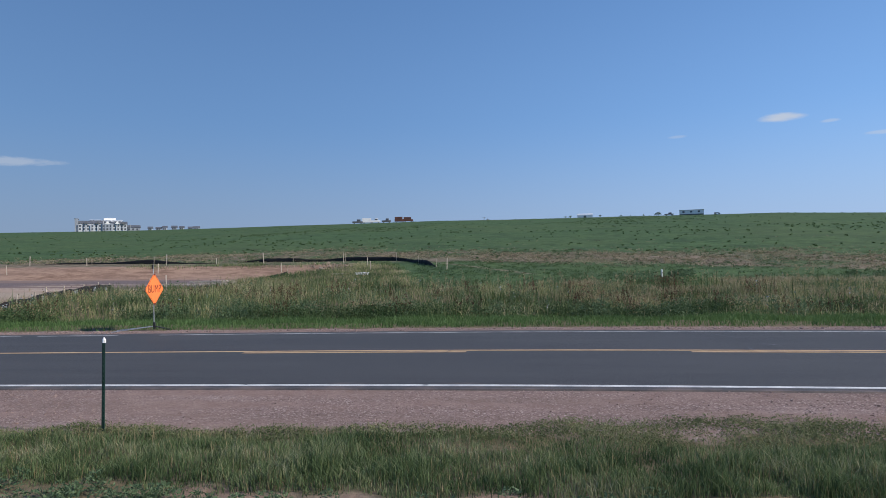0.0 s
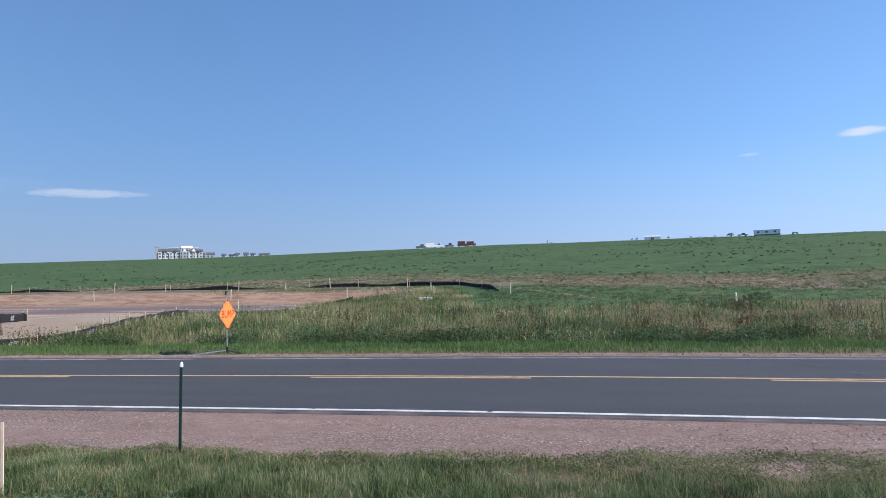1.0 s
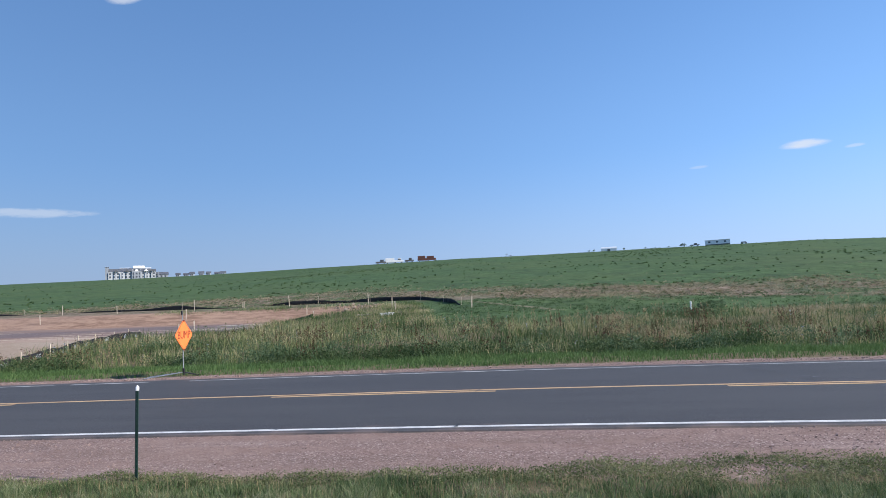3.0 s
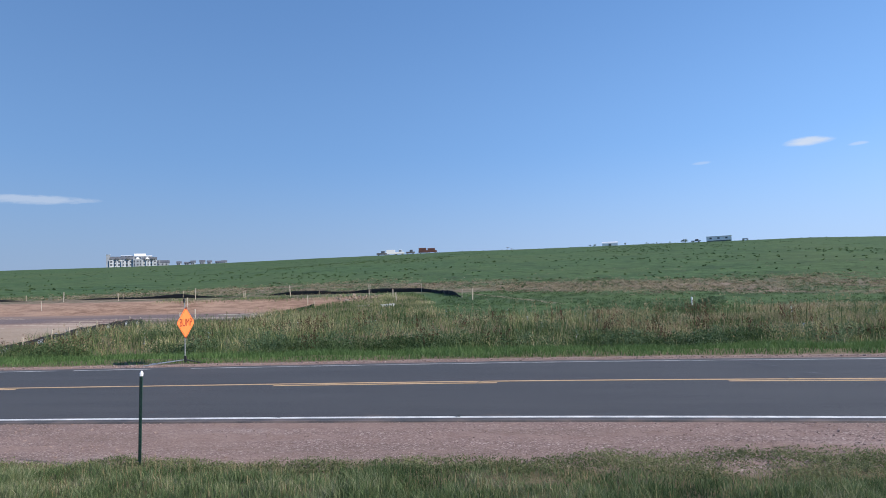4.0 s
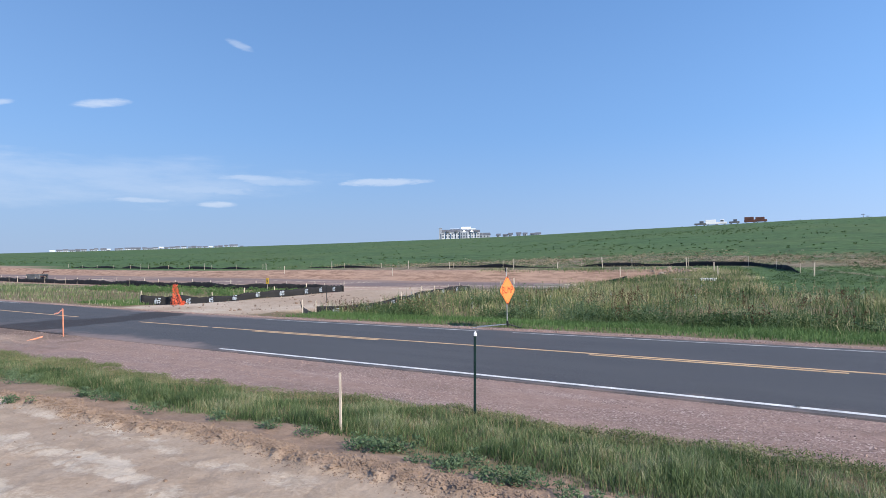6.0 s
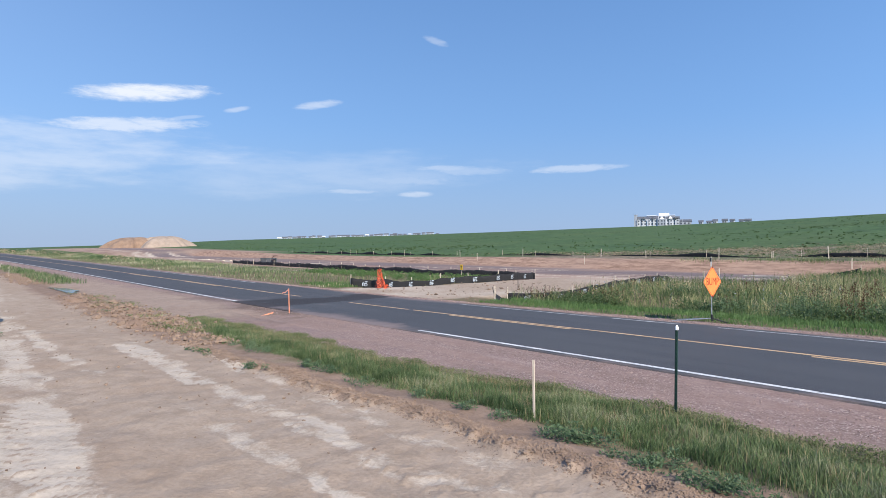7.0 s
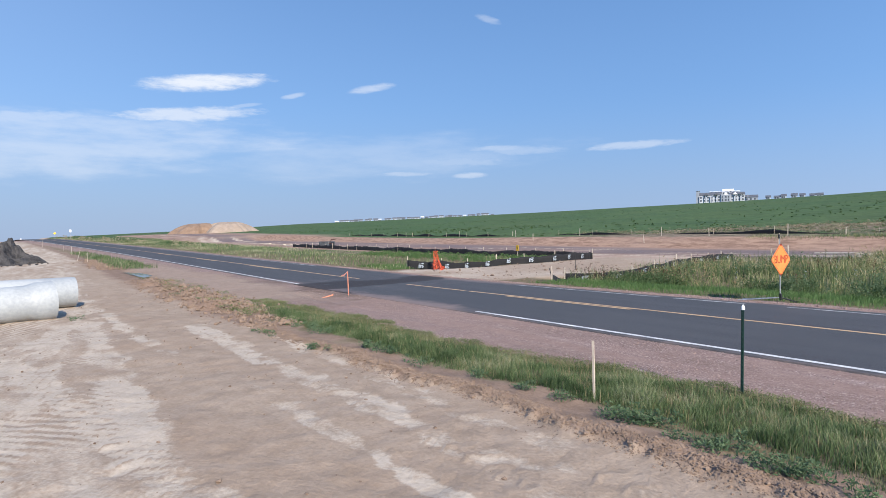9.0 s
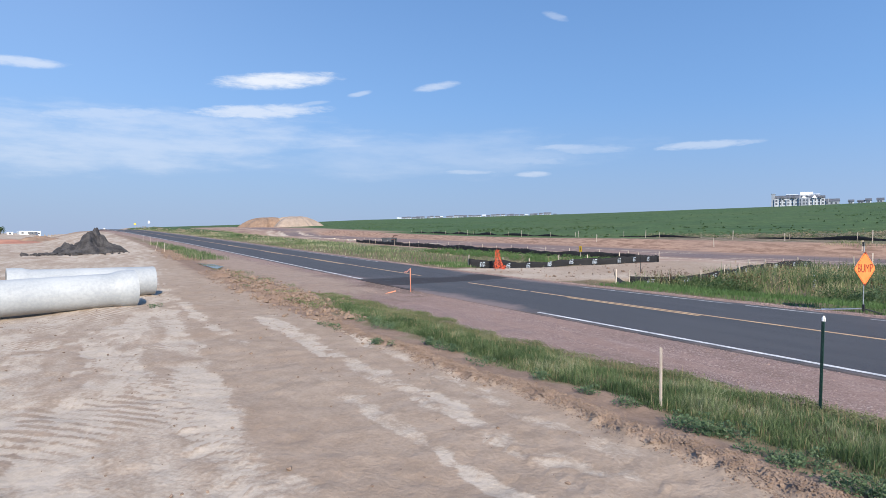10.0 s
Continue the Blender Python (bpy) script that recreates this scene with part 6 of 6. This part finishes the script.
# tall thin stalks
x, y = scatter(1200, -22, 32, 20.5, 34, weed_keep, rng)
blades("weed_stalks", x, y, 0.6 + 0.45 * rng.random(len(x)), 0.012, 0.15, DARK_LEAF, "tall thin stalks rising above the weeds", 40, "weeds")
x, y = scatter(600, -60, -34, 25, 31.5, lambda x, y: far_keep(x, y), rng)
plants("sunflower_weeds", x, y, 0.22 + 0.2 * rng.random(len(x)), 0.2 + 0.15 * rng.random(len(x)), 40, 0.05, BRIGHT_GRASS, "bright leafy weeds in front of the fence", 87)
cx, cy = np.array([9.5, 9.9, 10.5, 19.0, 20.2, 22.0, 22.9, 23.6]), np.array([38.6, 38.2, 38.7, 37.5, 37.0, 37.1, 37.4, 36.8])
plants("green_bushes", cx, cy, np.array([0.35, 0.5, 0.4, 0.3, 0.35, 0.5, 0.4, 0.55]), np.array([0.3, 0.35, 0.4, 0.4, 0.35, 0.4, 0.5, 0.4]), 170, 0.07, GREY_LEAF, "rounded green bushes at the edge of the field", 88, "bush")
# seed heads catching the light
x, y = scatter(2600, -22, 32, 20, 38, lambda x, y: weed_keep(x, y) * step(0.1, 0.5, vnoise(x, y, 4, 89)), rng)
plants("dry_seed_heads", x, y, 0.55 + 0.3 * rng.random(len(x)), 0.06 + 0.03 * rng.random(len(x)), 14, 0.04, STRAW, "dry straw-coloured seed heads among the weeds", 90)
# low rough growth on the near slope
az = rng.uniform(-40, 27, 12000)
r = rng.uniform(34, 74, 12000)
x, y = -np.sin(np.radians(az)) * r, np.cos(np.radians(az)) * r
m = (y > 33) & ((az < 9) | ((y > 56.5) & (y < 63))) & (pad_mask(x, y) < 0.05) & (rng.random(12000) < 0.35 + 0.4 * vnoise(x, y, 6, 96)) & (straw_band(x, y) < 0.6)
plants("slope_growth", x[m], y[m], 0.05 + 0.12 * rng.random(m.sum()), 0.15 + 0.25 * rng.random(m.sum()), 14, 0.045, FIELD_LEAF, "low rough green growth on the near slope", 97)
x, y = scatter(900, -22, 30, 20.5, 34, lambda x, y: weed_keep(x, y) * 0.06, rng)
plants("pale_blooms", x, y, 0.5 + 0.2 * rng.random(len(x)), 0.04 + 0 * x, 9, 0.04, PRINT, "pale blooms scattered among the tall weeds", 98, "flowers")
x, y = rng.uniform(-18.5, -13.6, 160), rng.uniform(52.0, 56.5, 160)
chunks("rubble", x, y, rng.gamma(2, 0.025, 160) + 0.02, SAND, "pale broken rubble at the end of the cut", 99)
# hillside shrubs
az = rng.uniform(-40, 82, 24000)
r = 60 * (400 / 60) ** rng.random(24000)
x, y = -np.sin(np.radians(az)) * r, np.cos(np.radians(az)) * r
m = (pad_mask(x, y) < 0.02) & (y > 60) & (rng.random(24000) < 0.04 + 0.9 * step(0.1, 0.7, 0.6 * vnoise(x, y, 45, 91) + 0.7 * vnoise(x, y, 13, 110)) * step(90, 200, r))
x, y, r = x[m], y[m], r[m]
plants("hill_shrubs", x, y, 0.1 + 0.35 * rng.random(len(x)) ** 2 * step(70, 180, r), (0.2 + 0.8 * rng.random(len(x)) ** 3) * (0.4 + 0.6 * step(70, 220, r)), 18, 0.14, FIELD_LEAF, "dark green shrubs dotted over the hillside", 92, "shrubs")
az = rng.uniform(-42, 62, 60000)
r = rng.uniform(45, 104, 60000)
x, y = -np.sin(np.radians(az)) * r, np.cos(np.radians(az)) * r
m = ((y > 61) | ((x > -4) & (y > 38))) & (pad_mask(x, y) < 0.02) & (rng.random(60000) < 0.85 * straw_band(x, y) * np.clip(0.7 + 0.6 * vnoise(x, y, 3, 48), 0, 1) + 0.012)
x, y = x[m], y[m]
kind = rng.random(len(x)) + 0.35 * vnoise(x, y, 6, 49)
for sel, mat, name, label in ((kind < 0.42, RIPE, "stubble_tufts", "pale dead stubble tufts across the lower hillside"), ((kind >= 0.42) & (kind < 0.6), DOCK_PALE, "brown_tufts", "brown withered weeds in the stubble"),
                              (kind >= 0.6, FIELD_LEAF, "green_tufts", "green weed tufts sprouting in the stubble")):
    n = int(sel.sum())
    plants(name, x[sel], y[sel], 0.06 + 0.16 * rng.random(n), 0.14 + 0.24 * rng.random(n), 12, 0.05, mat, label, 93, "stubble")


# pale and green brush beside the road where it climbs away
x, y = scatter(2600, -330, -95, -40, 26, lambda x, y: step(17.4, 18.5, y - road_shift(x)) * (1 - step(24, 34, y - road_shift(x))) * np.clip(0.5 + 0.7 * vnoise(x, y, 9, 58), 0, 1), rng)
pale = rng.random(len(x)) < 0.55
plants("straw_brush", x[pale], y[pale], 0.5 + 0.6 * rng.random(pale.sum()), 0.4 + 0.6 * rng.random(pale.sum()), 34, 0.13, RIPE, "straw-coloured brush along the far road", 101, "brush")
plants("green_brush", x[~pale], y[~pale], 0.4 + 0.6 * rng.random((~pale).sum()), 0.4 + 0.7 * rng.random((~pale).sum()), 34, 0.13, FIELD_LEAF, "green brush along the far road", 102, "brush")


def tree(az, r, tall):
    x, y, z = crest_place(az, r)
    t = empty("tree", x, y, z)
    tagged(t, "dark leafy tree on the skyline", "tree", "skyline trees")
    bm = bmesh.new()
    add_tube(bm, (0, 0, -0.5), (0.1, 0, tall * 0.45), tall * 0.04, tall * 0.025, 7)
    for k in range(5):
        a = k * 1.26
        add_tube(bm, (0.08, 0, tall * (0.25 + 0.04 * k)), (tall * 0.25 * math.cos(a), tall * 0.25 * math.sin(a), tall * 0.7), tall * 0.015, tall * 0.005, 5)
    part("trunk", bm, BARK, t)
    g = np.random.default_rng(int(az * 100) % 1000 + 7)
    n = 26
    cx, cy = g.normal(0, tall * 0.2, n), g.normal(0, tall * 0.2, n)
    v, f = leaf_cloud(cx, cy, np.full(n, tall * 0.3), np.full(n, tall * 0.16), 40, tall * 0.045, g, True, tall * (0.05 + 0.55 * g.random(n)))
    crown = new("crown", mesh_from("crown", v, f, FIELD_LEAF))
    crown.parent = t


for az, r, tall in ((99.9, 495, 6.0), (100.4, 495, 5.0), (-12.75, 398, 2.6), (-12.5, 399, 1.8), (-4.8, 398, 1.3), (-5.2, 399, 1.8), (-7.8, 399, 1.6), (-9.6, 399, 1.2), (-10.4, 399, 1.0), (-11.5, 399, 1.2)):
    tree(az, r, tall)
